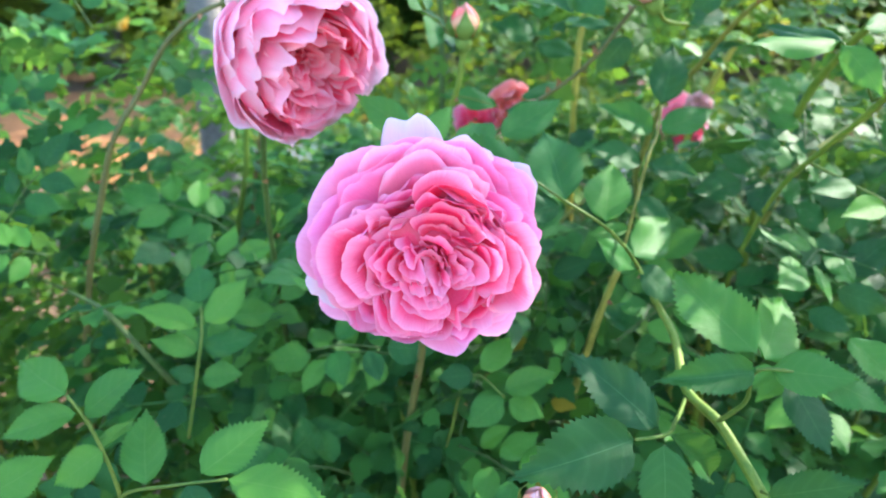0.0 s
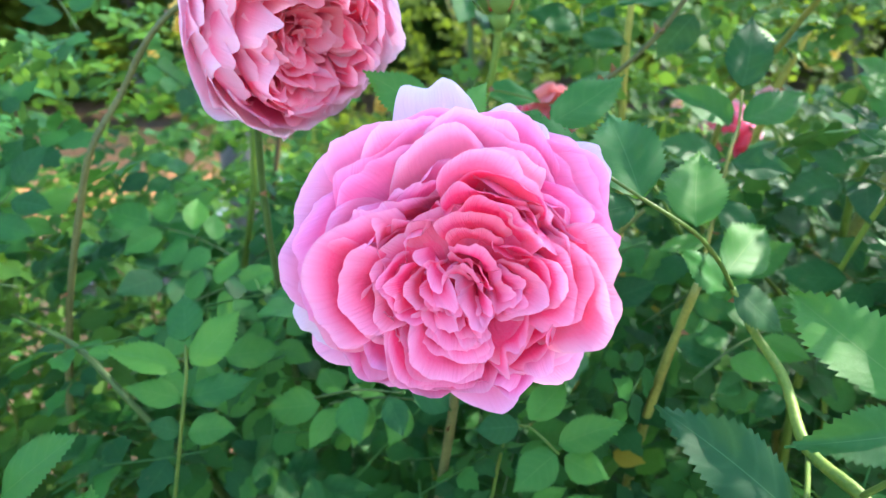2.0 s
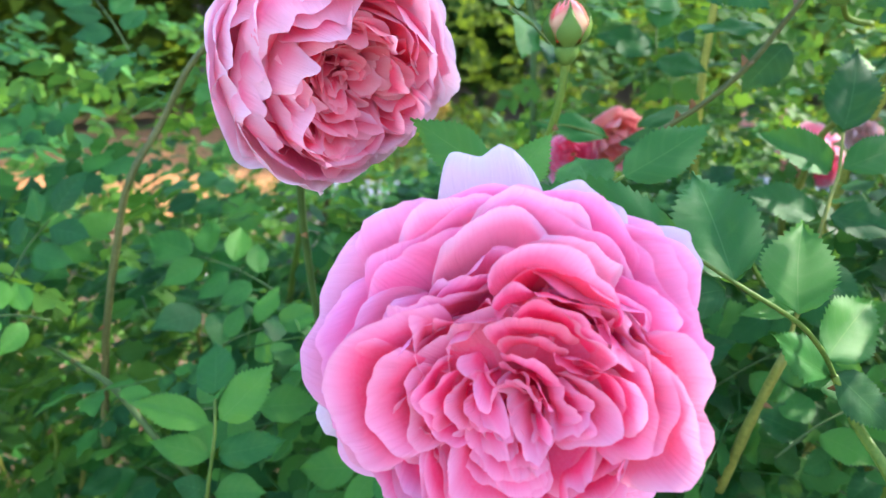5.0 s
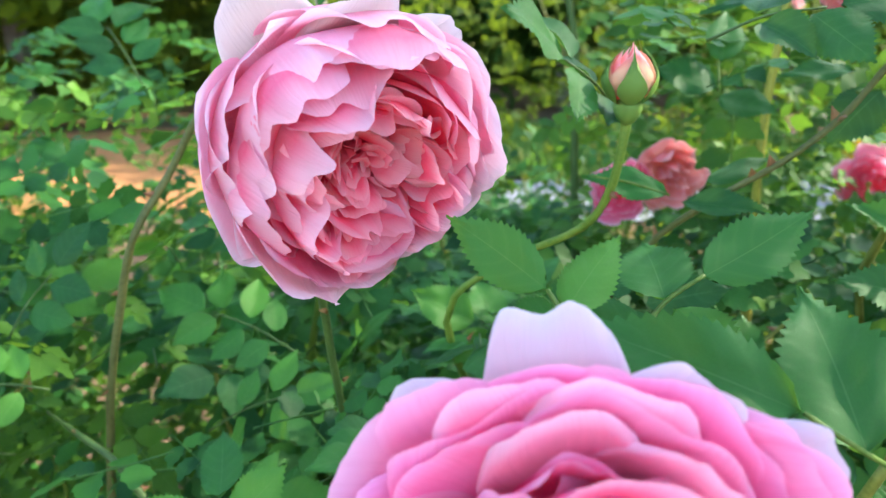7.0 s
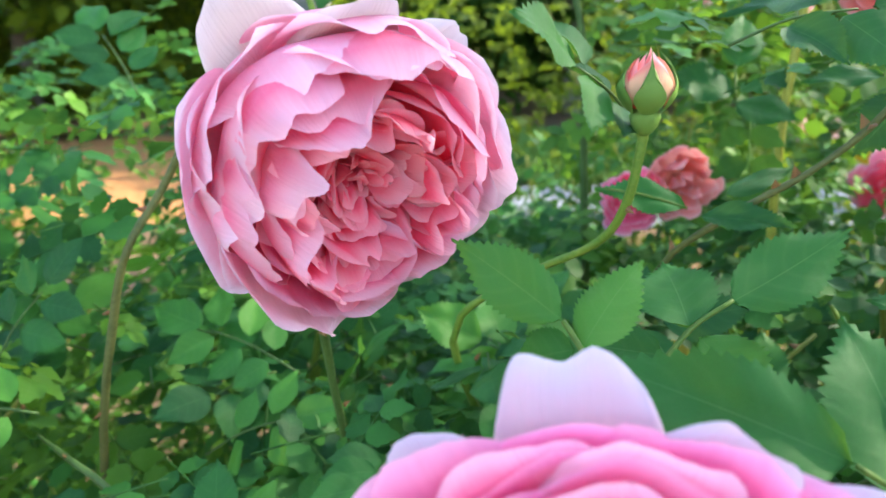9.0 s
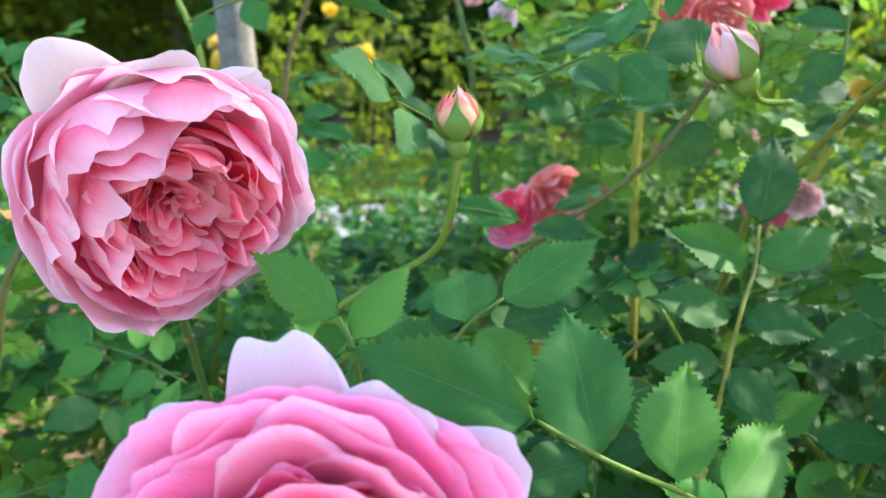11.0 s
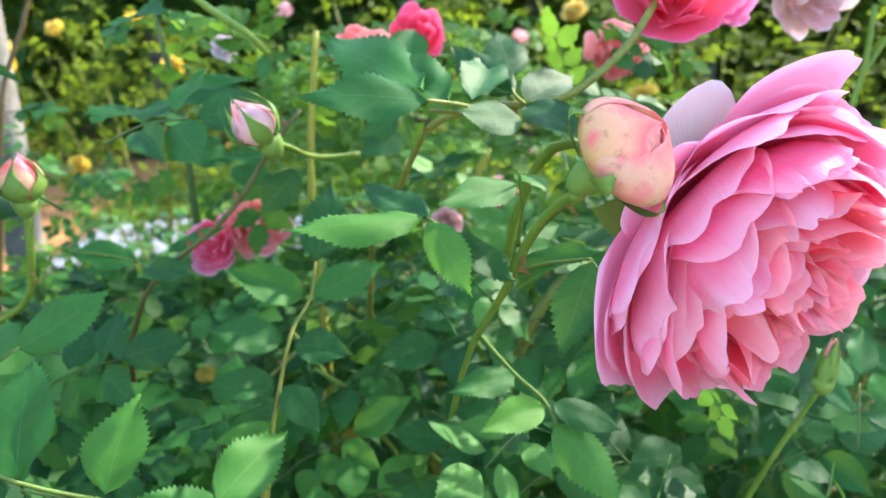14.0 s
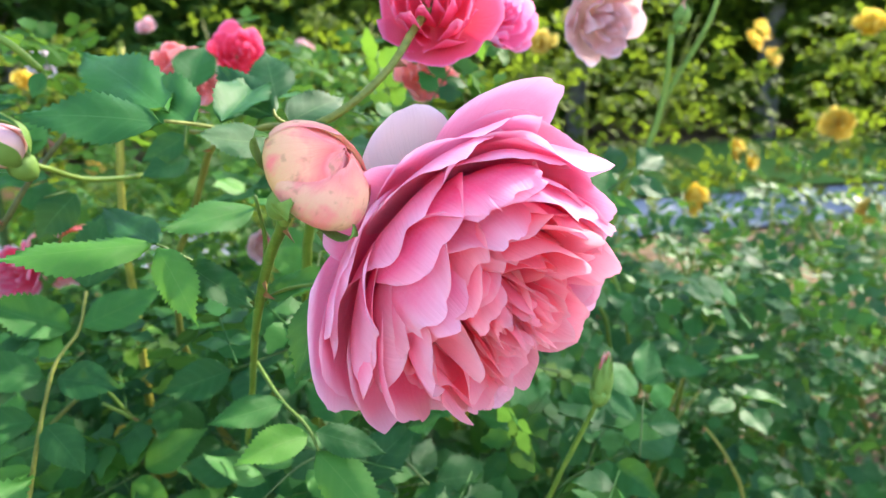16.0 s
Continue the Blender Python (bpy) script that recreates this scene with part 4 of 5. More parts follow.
small_bloom(main, (0.017, 0.940, 1.199), (0.1, -0.8, 0.3), 0.016, PETAL_WHITE, 79, label="pale lilac bloom")
small_bloom(east, (0.331, 1.117, 0.968), (-0.2, -0.8, 0.3), 0.042, PETAL_SOFT, 80, label="pale pink bloom at the back of the bush")
small_bloom(east, (0.214, 0.660, 1.064), (0.1, -0.8, 0.1), 0.013, PETAL_PALE, 81, label="faded pale pink bloom")
small_bloom(west, (-0.384, 0.950, 0.860), (0.1, -0.8, 0.5), 0.03, PETAL_WHITE, 82, label="white bloom low in the bush")
small_bloom(west, (-0.528, 1.000, 0.830), (0.1, -0.8, 0.5), 0.03, PETAL_WHITE, 83, label="white bloom low in the bush")
# buds
bud(main, (0.013, 0.455, 1.134), (0.05, -0.05, 1), 0.0225, (PETAL_CREAM, PETAL_SALMON, PETAL_SALMON), 1.6, 4, 0.03, 0.43, label="cream and coral bud in green sepals", sepal_top=0.66, sepal_half=0.78, tall=0.74, hip=1.0)
bud(main, (0.118, 0.457, 1.154), (-0.50, -0.30, 0.80), 0.026, (PETAL_PALE, PETAL_PALE, PETAL_SALMON), 0.3, 6, 0.08, 0.42, label="plump pale pink bud", sepal_top=0.72, sepal_half=0.5, tall=0.72)
bud(east, (0.2225, 0.3070, 1.1580), (0.62, -0.52, 0.58), 0.0275, (PETAL_BUD, PETAL_BUD, PETAL_PEACH), 0.1, 11, 0.0, 0.67, label="round peach bud just opening", sepal_top=0.34, sepal_half=0.24, tall=0.70, hip=0.76, frill=0.012, turn=1.6, shut=True)
bud(east, (0.363, 0.420, 1.036), (0.1, -0.1, 1), 0.022, (SEPAL, SEPAL, PETAL_SALMON), 0.2, 12, -0.05, 0.22, label="small closed green bud", sepal_top=1.0, sepal_half=0.6)
bud(main, (0.043, 0.280, 0.948), (0.0, -0.4, 0.9), 0.020, (PETAL_CREAM, PETAL_PALE, PETAL_PALE), 0.3, 14, 0.1, 0.36, label="small cream bud")

# ---- canes ----
cane(east, [(0.532, 0.660, 1.206), (0.526, 0.660, 1.151), (0.494, 0.660, 1.076), (0.475, 0.680, 1.016), (0.45, 0.72, 0.7), (0.42, 0.74, -0.02)], [0.0022, 0.0024, 0.0026, 0.003, 0.004, 0.006], STEM_GREEN, thorns=6, label="tall bare yellow-green cane")
cane(east, [(0.578, 0.660, 1.256), (0.564, 0.660, 1.215), (0.535, 0.665, 1.163), (0.528, 0.665, 1.150)], [0.0018, 0.0020, 0.0021, 0.0022], STEM_GREEN, "side_shoot")
bud(east, (0.539, 0.660, 1.213), (0.1, -0.1, 1), 0.020, (SEPAL, SEPAL, PETAL_CREAM), 0.2, 19, -0.05, 0.36, label="small closed green bud", sepal_top=0.9, sepal_half=0.6)
cane(east, [(0.147, 0.255, 0.939), (0.135, 0.275, 0.962), (0.124, 0.300, 0.979), (0.117, 0.325, 0.981), (0.117, 0.355, 0.996), (0.112, 0.375, 1.006), (0.101, 0.369, 1.026)],
     [0.0027, 0.0026, 0.0024, 0.0022, 0.0020, 0.0018, 0.0011], STEM_GREEN, thorns=3, label="pale green leaf-bearing cane")
cane(east, [(0.147, 0.255, 0.939), (0.2, 0.34, 0.78), (0.25, 0.5, 0.4), (0.3, 0.66, -0.02)], [0.003, 0.0035, 0.005, 0.006], STEM_OLIVE, thorns=8)
cane(main, [(0.0, 0.62, -0.02), (-0.05, 0.55, 0.5), (-0.03, 0.44, 0.85), (-0.006, 0.36, 1.02), (-0.007, 0.315, 1.064)], [0.006, 0.005, 0.003, 0.0017, 0.0016], STEM_MID, thorns=10)
cane(main, [(0.0, 0.62, -0.02), (-0.12, 0.60, 0.6), (-0.12, 0.52, 0.9), (-0.10, 0.43, 1.09), (-0.083, 0.392, 1.130)], [0.006, 0.005, 0.0022, 0.0017, 0.0016], STEM_DARK, thorns=10)
cane(west, [(-0.42, 0.72, -0.02), (-0.33, 0.60, 0.6), (-0.251, 0.500, 0.976), (-0.229, 0.490, 1.032), (-0.213, 0.490, 1.074), (-0.198, 0.500, 1.099), (-0.173, 0.500, 1.133), (-0.153, 0.500, 1.148), (-0.134, 0.510, 1.156)],
     [0.006, 0.0040, 0.0023, 0.0022, 0.0020, 0.0019, 0.0018, 0.0016, 0.0014], STEM_MID, thorns=10)
cane(west, [(-0.42, 0.72, -0.02), (-0.2, 0.62, 0.7), (-0.204, 0.460, 0.934), (-0.233, 0.470, 0.961), (-0.262, 0.480, 0.971), (-0.282, 0.490, 0.974)], [0.006, 0.004, 0.0020, 0.0018, 0.0014, 0.0006], STEM_DARK, thorns=5)
cane(main, [(0.0130, 0.456, 1.131), (0.0115, 0.457, 1.118), (0.0085, 0.460, 1.103), (0.002, 0.468, 1.088), (-0.028, 0.488, 1.066), (-0.061, 0.500, 1.041), (-0.05, 0.53, 0.95), (-0.03, 0.58, 0.7), (0.0, 0.62, -0.02)],
     [0.0019, 0.0018, 0.0018, 0.0016, 0.0016, 0.0017, 0.0022, 0.0035, 0.006], STEM_GREEN, thorns=4, label="upright green cane below a coral bud")
cane(main, [(0.130, 0.500, 1.163), (0.110, 0.495, 1.139), (0.100, 0.495, 1.125), (0.083, 0.500, 1.107), (0.055, 0.510, 1.086), (0.032, 0.530, 1.062), (0.0, 0.60, 0.85), (0.0, 0.62, 0.5), (0.0, 0.62, -0.02)],
     [0.0012, 0.0013, 0.0014, 0.0014, 0.0015, 0.0017, 0.003, 0.004, 0.006], STEM_MID, thorns=8)
cane(main, [(0.118, 0.459, 1.154), (0.125, 0.470, 1.149), (0.135, 0.490, 1.141), (0.157, 0.520, 1.137)], [0.0014, 0.0013, 0.0013, 0.0013], STEM_GREEN, "bud_stalk")
cane(east, [(0.2194, 0.3150, 1.1500), (0.2185, 0.335, 1.1430), (0.2140, 0.357, 1.1270), (0.2102, 0.372, 1.1090), (0.2062, 0.412, 1.078), (0.203, 0.452, 1.0465), (0.195, 0.490, 0.983), (0.2, 0.55, 0.8), (0.3, 0.68, -0.02)],
     [0.0019, 0.0018, 0.0017, 0.0016, 0.0015, 0.0015, 0.0016, 0.004, 0.006], STEM_GREEN, thorns=4, label="bright green cane below a peach bud")
cane(east, [(0.292, 0.440, 1.214), (0.281, 0.425, 1.205), (0.268, 0.420, 1.188), (0.244, 0.420, 1.169), (0.217, 0.460, 1.163), (0.194, 0.490, 1.153), (0.185, 0.520, 1.134), (0.174, 0.550, 1.105), (0.160, 0.580, 1.076), (0.25, 0.66, 0.7), (0.3, 0.70, -0.02)],
     [0.0016, 0.0016, 0.0016, 0.0016, 0.0016, 0.0016, 0.0017, 0.0018, 0.002, 0.004, 0.006], STEM_OLIVE, thorns=8, label="long arching olive-green cane")
cane(east, [(0.262, 0.372, 1.137), (0.245, 0.42, 1.15), (0.235, 0.50, 1.10), (0.27, 0.62, 0.6), (0.3, 0.70, -0.02)], [0.002, 0.0022, 0.0026, 0.004, 0.006], STEM_GREEN, thorns=4)
cane(east, [(0.363, 0.420, 1.033), (0.359, 0.430, 1.011), (0.350, 0.440, 0.979), (0.343, 0.460, 0.930), (0.32, 0.6, 0.5), (0.3, 0.70, -0.02)], [0.001, 0.0012, 0.0014, 0.0016, 0.004, 0.006], STEM_GREEN)
cane(main, [(0.073, 0.540, 1.224), (0.085, 0.540, 1.213), (0.103, 0.540, 1.200), (0.111, 0.545, 1.190)], [0.0020, 0.002, 0.0019, 0.0017], STEM_GREEN)
# two back canes whose sunlight comes from their stem colour
cane(main, [(0.127, 0.700, 1.205), (0.120, 0.700, 1.152), (0.115, 0.700, 1.107), (0.113, 0.700, 1.063), (0.114, 0.705, 1.020), (0.1, 0.68, 0.6), (0.05, 0.64, -0.02)], [0.0022, 0.0026, 0.0028, 0.0028, 0.003, 0.004, 0.005], STEM_SUNLIT, label="sunlit yellow-green cane")
cane(east, [(0.253, 0.700, 1.112), (0.246, 0.700, 1.098), (0.233, 0.700, 1.071), (0.224, 0.700, 1.048), (0.21, 0.70, 0.98), (0.28, 0.70, 0.5), (0.3, 0.70, -0.02)], [0.0024, 0.003, 0.0034, 0.0034, 0.0034, 0.004, 0.005], STEM_SUNLIT, thorns=3, label="sunlit yellow-green cane")
cane(west, [(-0.187, 0.620, 1.261), (-0.173, 0.620, 1.214), (-0.161, 0.620, 1.179), (-0.158, 0.620, 1.151), (-0.161, 0.630, 1.113), (-0.3, 0.68, 0.6), (-0.4, 0.72, -0.02)], [0.0010, 0.0016, 0.0018, 0.0020, 0.0022, 0.004, 0.005], STEM_GREEN)
cane(west, [(-0.147, 0.920, 1.284), (-0.170, 0.920, 1.227), (-0.197, 0.920, 1.173), (-0.211, 0.920, 1.117), (-0.226, 0.920, 1.033), (-0.34, 0.90, 0.5), (-0.34, 0.90, -0.02)], [0.0016, 0.0022, 0.0024, 0.0026, 0.003, 0.005, 0.006], STEM_BROWN, thorns=6)
cane(main, [(-0.027, 0.840, 1.265), (-0.020, 0.840, 1.207), (-0.010, 0.840, 1.142), (-0.010, 0.840, 1.079), (0.0, 0.82, 0.7), (0.0, 0.80, -0.02)], [0.0020, 0.0026, 0.0030, 0.0032, 0.005, 0.006], STEM_DARK, thorns=6)
cane(east, [(0.360, 0.620, 1.085), (0.322, 0.620, 1.049), (0.280, 0.600, 1.026), (0.248, 0.600, 0.965), (0.230, 0.600, 0.916), (0.3, 0.68, 0.5), (0.3, 0.7, -0.02)], [0.0035, 0.0036, 0.0038, 0.0040, 0.0045, 0.005, 0.006], STEM_OLIVE, thorns=6)
cane(main, [(0.106, 0.435, 1.004), (0.098, 0.450, 0.962), (0.08, 0.55, 0.7), (0.04, 0.62, -0.02)], [0.002, 0.0024, 0.004, 0.006], STEM_OLIVE, thorns=3)

# ---- leaf sprays in the foreground ----
sp = stalk(east, [(0.101, 0.369, 1.026), (0.088, 0.347, 1.045), (0.076, 0.333, 1.059), (0.056, 0.323, 1.074), (0.042, 0.321, 1.084)], 0.0010)
leaflet(sp, (0.042, 0.321, 1.084), (-0.004, 0.325, 1.102), 0.020, (0.1, -0.75, 0.6))
leaflet(sp, (0.056, 0.323, 1.073), (0.048, 0.355, 1.103), 0.023, (-0.1, -0.9, 0.4))
leaflet(sp, (0.054, 0.324, 1.072), (0.035, 0.318, 1.069), 0.026, (0.0, -0.7, 0.7))
leaflet(sp, (0.076, 0.333, 1.061), (0.082, 0.354, 1.086), 0.021, (-0.2, -0.85, 0.45), "fresh_lit")
leaflet(sp, (0.098, 0.370, 1.031), (0.125, 0.395, 1.046), 0.022, (0.2, -0.8, 0.6), "fresh_lit")
leaflet(sp, (0.102, 0.372, 1.024), (0.074, 0.355, 1.046), 0.018, (0.1, -0.6, 0.8))
leaflet(sp, (0.102, 0.372, 1.026), (0.122, 0.365, 1.008), 0.016, (0.2, -0.6, 0.8))
sp = stalk(east, [(0.123, 0.300, 0.979), (0.130, 0.290, 0.995), (0.129, 0.278, 1.017), (0.147, 0.272, 1.018)], 0.0012)
leaflet(sp, (0.128, 0.279, 1.023), (0.104, 0.325, 1.047), 0.026, (-0.2, -0.5, 0.85), "fresh_lit")
leaflet(sp, (0.130, 0.278, 1.021), (0.156, 0.315, 1.035), 0.024, (0.2, -0.8, 0.6), "fresh_lit")
leaflet(sp, (0.128, 0.278, 1.016), (0.089, 0.268, 1.019), 0.016, (0.0, -0.65, 0.75))
leaflet(sp, (0.133, 0.278, 1.017), (0.158, 0.262, 1.024), 0.019, (0.1, -0.5, 0.85), "fresh_lit")
leaflet(sp, (0.151, 0.300, 1.001), (0.164, 0.275, 0.980), 0.020, (0.3, -0.7, 0.6))
leaflet(sp, (0.147, 0.272, 1.018), (0.169, 0.255, 1.013), 0.018, (0.1, -0.4, 0.9), "fresh_lit")
leaflet(sp, (0.168, 0.290, 1.025), (0.182, 0.270, 1.013), 0.018, (0.1, -0.4, 0.9), "fresh_lit")
sp = stalk(east, [(0.117, 0.325, 0.978), (0.102, 0.290, 0.986), (0.089, 0.265, 0.995), (0.077, 0.258, 0.998)], 0.0011)
leaflet(sp, (0.088, 0.265, 0.998), (0.055, 0.278, 1.026), 0.020, (0.25, -0.75, 0.6))
leaflet(sp, (0.077, 0.258, 0.998), (0.031, 0.235, 0.999), 0.026, (0.0, -0.6, 0.8))
leaflet(sp, (0.089, 0.262, 0.994), (0.088, 0.245, 0.960), 0.022, (0.1, -0.75, 0.6))
leaflet(sp, (0.095, 0.275, 0.989), (0.131, 0.295, 0.951), 0.017, (0.2, -0.7, 0.7))
sp = stalk(east, [(0.135, 0.275, 0.962), (0.132, 0.262, 0.970)], 0.0009)
leaflet(sp, (0.132, 0.262, 0.969), (0.154, 0.240, 0.993), 0.017, (0.0, -0.5, 0.85))
# sky light on these two low sprays is put into the lighter tone
sp = stalk(west, [(-0.134, 0.275, 0.934), (-0.133, 0.272, 0.962), (-0.136, 0.270, 0.986), (-0.141, 0.270, 1.001), (-0.146, 0.270, 1.010)], 0.0011)
leaflet(sp, (-0.146, 0.270, 1.010), (-0.174, 0.285, 1.020), 0.019, (-0.2, -0.4, 0.9), "fresh_lit")
leaflet(sp, (-0.141, 0.270, 1.001), (-0.115, 0.275, 1.019), 0.018, (-0.1, -0.4, 0.9), "fresh_lit")
leaflet(sp, (-0.143, 0.270, 1.002), (-0.173, 0.262, 0.996), 0.015, (0.1, -0.5, 0.85), "fresh_lit")
leaflet(sp, (-0.135, 0.270, 0.985), (-0.156, 0.262, 0.973), 0.016, (0.0, -0.7, 0.7), "fresh_lit")
leaflet(sp, (-0.135, 0.270, 0.985), (-0.141, 0.310, 0.973), 0.015, (0.0, -0.6, 0.8), "fresh_lit")
sp = stalk(west, [(-0.134, 0.275, 0.934), (-0.131, 0.270, 0.962), (-0.108, 0.265, 0.971), (-0.082, 0.260, 0.978)], 0.0010)
leaflet(sp, (-0.118, 0.266, 0.970), (-0.123, 0.288, 0.993), 0.021, (-0.1, -0.65, 0.75), "fresh_lit")
leaflet(sp, (-0.094, 0.263, 0.978), (-0.070, 0.282, 0.993), 0.021, (-0.1, -0.55, 0.8), "fresh_lit")
leaflet(sp, (-0.082, 0.260, 0.978), (-0.040, 0.250, 0.976), 0.020, (0.0, -0.4, 0.9), "fresh_lit")
leaflet(sp, (-0.100, 0.263, 0.973), (-0.088, 0.250, 0.960), 0.019, (0.0, -0.6, 0.8))
leaflet(sp, (-0.182, 0.262, 0.968), (-0.159, 0.270, 0.982), 0.020, (0.0, -0.6, 0.8), "fresh_lit")
sp = stalk(main, [(-0.155, 0.400, 0.905), (-0.142, 0.395, 0.954), (-0.138, 0.400, 0.980), (-0.139, 0.405, 0.990)], 0.0011)
leaflet(sp, (-0.139, 0.405, 0.991), (-0.147, 0.425, 1.010), 0.020, (0.0, -0.8, 0.6))
leaflet(sp, (-0.136, 0.400, 0.982), (-0.111, 0.410, 1.005), 0.020, (-0.2, -0.7, 0.7), "fresh_lit")
leaflet(sp, (-0.140, 0.400, 0.980), (-0.174, 0.395, 0.993), 0.016, (0.1, -0.6, 0.8), "fresh_lit")
leaflet(sp, (-0.138, 0.398, 0.966), (-0.106, 0.395, 0.978), 0.016, (0.0, -0.6, 0.8))
leaflet(sp, (-0.141, 0.398, 0.965), (-0.167, 0.395, 0.973), 0.013, (0.0, -0.6, 0.8), "fresh_lit")
leaflet(sp, (-0.140, 0.395, 0.949), (-0.113, 0.390, 0.954), 0.016, (0.0, -0.6, 0.8), "fresh_lit")
leaflet(sp, (-0.143, 0.395, 0.949), (-0.156, 0.390, 0.957), 0.014, (0.0, -0.6, 0.8))
sp = stalk(main, [(0.001, 0.420, 0.886), (0.022, 0.400, 0.948), (0.036, 0.395, 0.936)], 0.0009)
leaflet(sp, (0.022, 0.400, 0.951), (0.042, 0.410, 0.969), 0.016, (0.0, -0.7, 0.7), "fresh_lit")
leaflet(sp, (0.035, 0.396, 0.940), (0.066, 0.390, 0.955), 0.017, (0.0, -0.6, 0.8), "fresh_lit")
leaflet(sp, (0.035, 0.396, 0.936), (0.014, 0.385, 0.922), 0.018, (0.0, -0.7, 0.7), "fresh_lit")
leaflet(sp, (0.038, 0.396, 0.934), (0.058, 0.385, 0.929), 0.018, (0.0, -0.7, 0.7), "fresh_lit")
leaflet(sp, (0.018, 0.400, 0.948), (-0.003, 0.395, 0.949), 0.016, (0.0, -0.7, 0.7))
# beside the cupped rose
sp = stalk(main, [(0.000, 0.360, 1.060), (-0.007, 0.352, 1.079), (-0.007, 0.346, 1.094), (-0.011, 0.350, 1.099)], 0.0010)
leaflet(sp, (-0.011, 0.350, 1.099), (-0.037, 0.360, 1.115), 0.0145, (-0.25, -0.8, 0.5), "fresh_lit")
leaflet(sp, (-0.007, 0.346, 1.094), (0.007, 0.362, 1.111), 0.0135, (-0.2, -0.8, 0.6), "fresh_lit")
leaflet(sp, (-0.008, 0.346, 1.094), (-0.026, 0.352, 1.087), 0.014, (0.0, -0.5, 0.85))
sp = stalk(main, [(0.005, 0.375, 1.070), (0.015, 0.380, 1.078), (0.021, 0.384, 1.084), (0.032, 0.388, 1.091)], 0.0010)
leaflet(sp, (0.031, 0.388, 1.090), (0.063, 0.402, 1.106), 0.019, (-0.2, -0.7, 0.7), "fresh_lit")
leaflet(sp, (0.021, 0.384, 1.084), (0.015, 0.412, 1.098), 0.021, (0.0, -0.9, 0.45))
leaflet(sp, (0.023, 0.384, 1.082), (0.042, 0.370, 1.066), 0.019, (0.2, -0.75, 0.6), "fresh_lit")
leaflet(sp, (0.015, 0.380, 1.078), (-0.016, 0.400, 1.075), 0.016, (0.0, -0.6, 0.8))
# long spray in the middle of the bush
sp = stalk(main, [(0.106, 0.435, 1.006), (0.111, 0.438, 1.027), (0.117, 0.444, 1.051), (0.122, 0.450, 1.067), (0.130, 0.465, 1.077), (0.133, 0.474, 1.092)], 0.0012, STEM_OLIVE)
leaflet(sp, (0.133, 0.474, 1.092), (0.142, 0.490, 1.129), 0.023, (-0.1, -0.9, 0.4))
leaflet(sp, (0.127, 0.465, 1.077), (0.095, 0.455, 1.098), 0.019, (0.2, -0.7, 0.7))
leaflet(sp, (0.131, 0.465, 1.078), (0.165, 0.470, 1.093), 0.019, (-0.2, -0.7, 0.7), "fresh_lit")
leaflet(sp, (0.118, 0.449, 1.062), (0.087, 0.440, 1.075), 0.017, (0.1, -0.65, 0.75))
leaflet(sp, (0.122, 0.449, 1.061), (0.149, 0.440, 1.057), 0.018, (-0.1, -0.6, 0.8))
leaflet(sp, (0.113, 0.444, 1.045), (0.083, 0.435, 1.048), 0.016, (0.1, -0.6, 0.8))
leaflet(sp, (0.116, 0.443, 1.043), (0.132, 0.430, 1.025), 0.017, (0.1, -0.7, 0.7))
leaflet(sp, (0.111, 0.438, 1.026), (0.084, 0.430, 1.023), 0.010, (0.1, -0.6, 0.8), "fresh_lit")
# about the peach bud
sp = stalk(east, [(0.189, 0.43, 1.165), (0.219, 0.400, 1.163), (0.194, 0.395, 1.170), (0.184, 0.390, 1.172)], 0.0011, STEM_OLIVE)
leaflet(sp, (0.185, 0.378, 1.172), (0.141, 0.378, 1.1795), 0.021, (0.1, -0.55, 0.8))
leaflet(sp, (0.194, 0.397, 1.170), (0.164, 0.430, 1.189), 0.024, (0.0, -0.7, 0.7))
leaflet(sp, (0.219, 0.390, 1.163), (0.194, 0.380, 1.167), 0.017, (0.0, -0.6, 0.8))
leaflet(sp, (0.202, 0.400, 1.170), (0.220, 0.450, 1.186), 0.020, (0.0, -0.7, 0.7))
leaflet(sp, (0.185, 0.400, 1.174), (0.143, 0.460, 1.204), 0.026, (0.0, -0.7, 0.7))
sp = stalk(east, [(0.227, 0.425, 1.166), (0.222, 0.420, 1.170), (0.222, 0.430, 1.176)], 0.0009, STEM_OLIVE)
leaflet(sp, (0.222, 0.420, 1.170), (0.200, 0.450, 1.189), 0.020, (0.0, -0.7, 0.7))
leaflet(sp, (0.223, 0.430, 1.176), (0.220, 0.450, 1.197), 0.018, (0.0, -0.8, 0.6))
leaflet(sp, (0.227, 0.425, 1.166), (0.242, 0.400, 1.158), 0.020, (0.0, -0.5, 0.85))
leaflet(sp, (0.226, 0.425, 1.167), (0.252, 0.440, 1.180), 0.019, (0.0, -0.6, 0.8))
sp = stalk(east, [(0.178, 0.520, 1.150), (0.180, 0.525, 1.164), (0.183, 0.530, 1.178)], 0.0009)
leaflet(sp, (0.183, 0.530, 1.178), (0.191, 0.550, 1.204), 0.026, (0.0, -0.85, 0.5))
leaflet(sp, (0.180, 0.525, 1.167), (0.159, 0.530, 1.176), 0.019, (0.0, -0.6, 0.8))
leaflet(sp, (0.179, 0.522, 1.156), (0.157, 0.520, 1.144), 0.022, (0.0, -0.8, 0.6))
leaflet(sp, (0.180, 0.522, 1.145), (0.157, 0.510, 1.139), 0.018, (0.0, -0.6, 0.8))
sp = stalk(main, [(0.071, 0.620, 1.122), (0.072, 0.630, 1.137), (0.074, 0.640, 1.149)], 0.0009)
leaflet(sp, (0.073, 0.630, 1.137), (0.078, 0.645, 1.167), 0.030, (0.1, -0.8, 0.6), "fresh_lit")
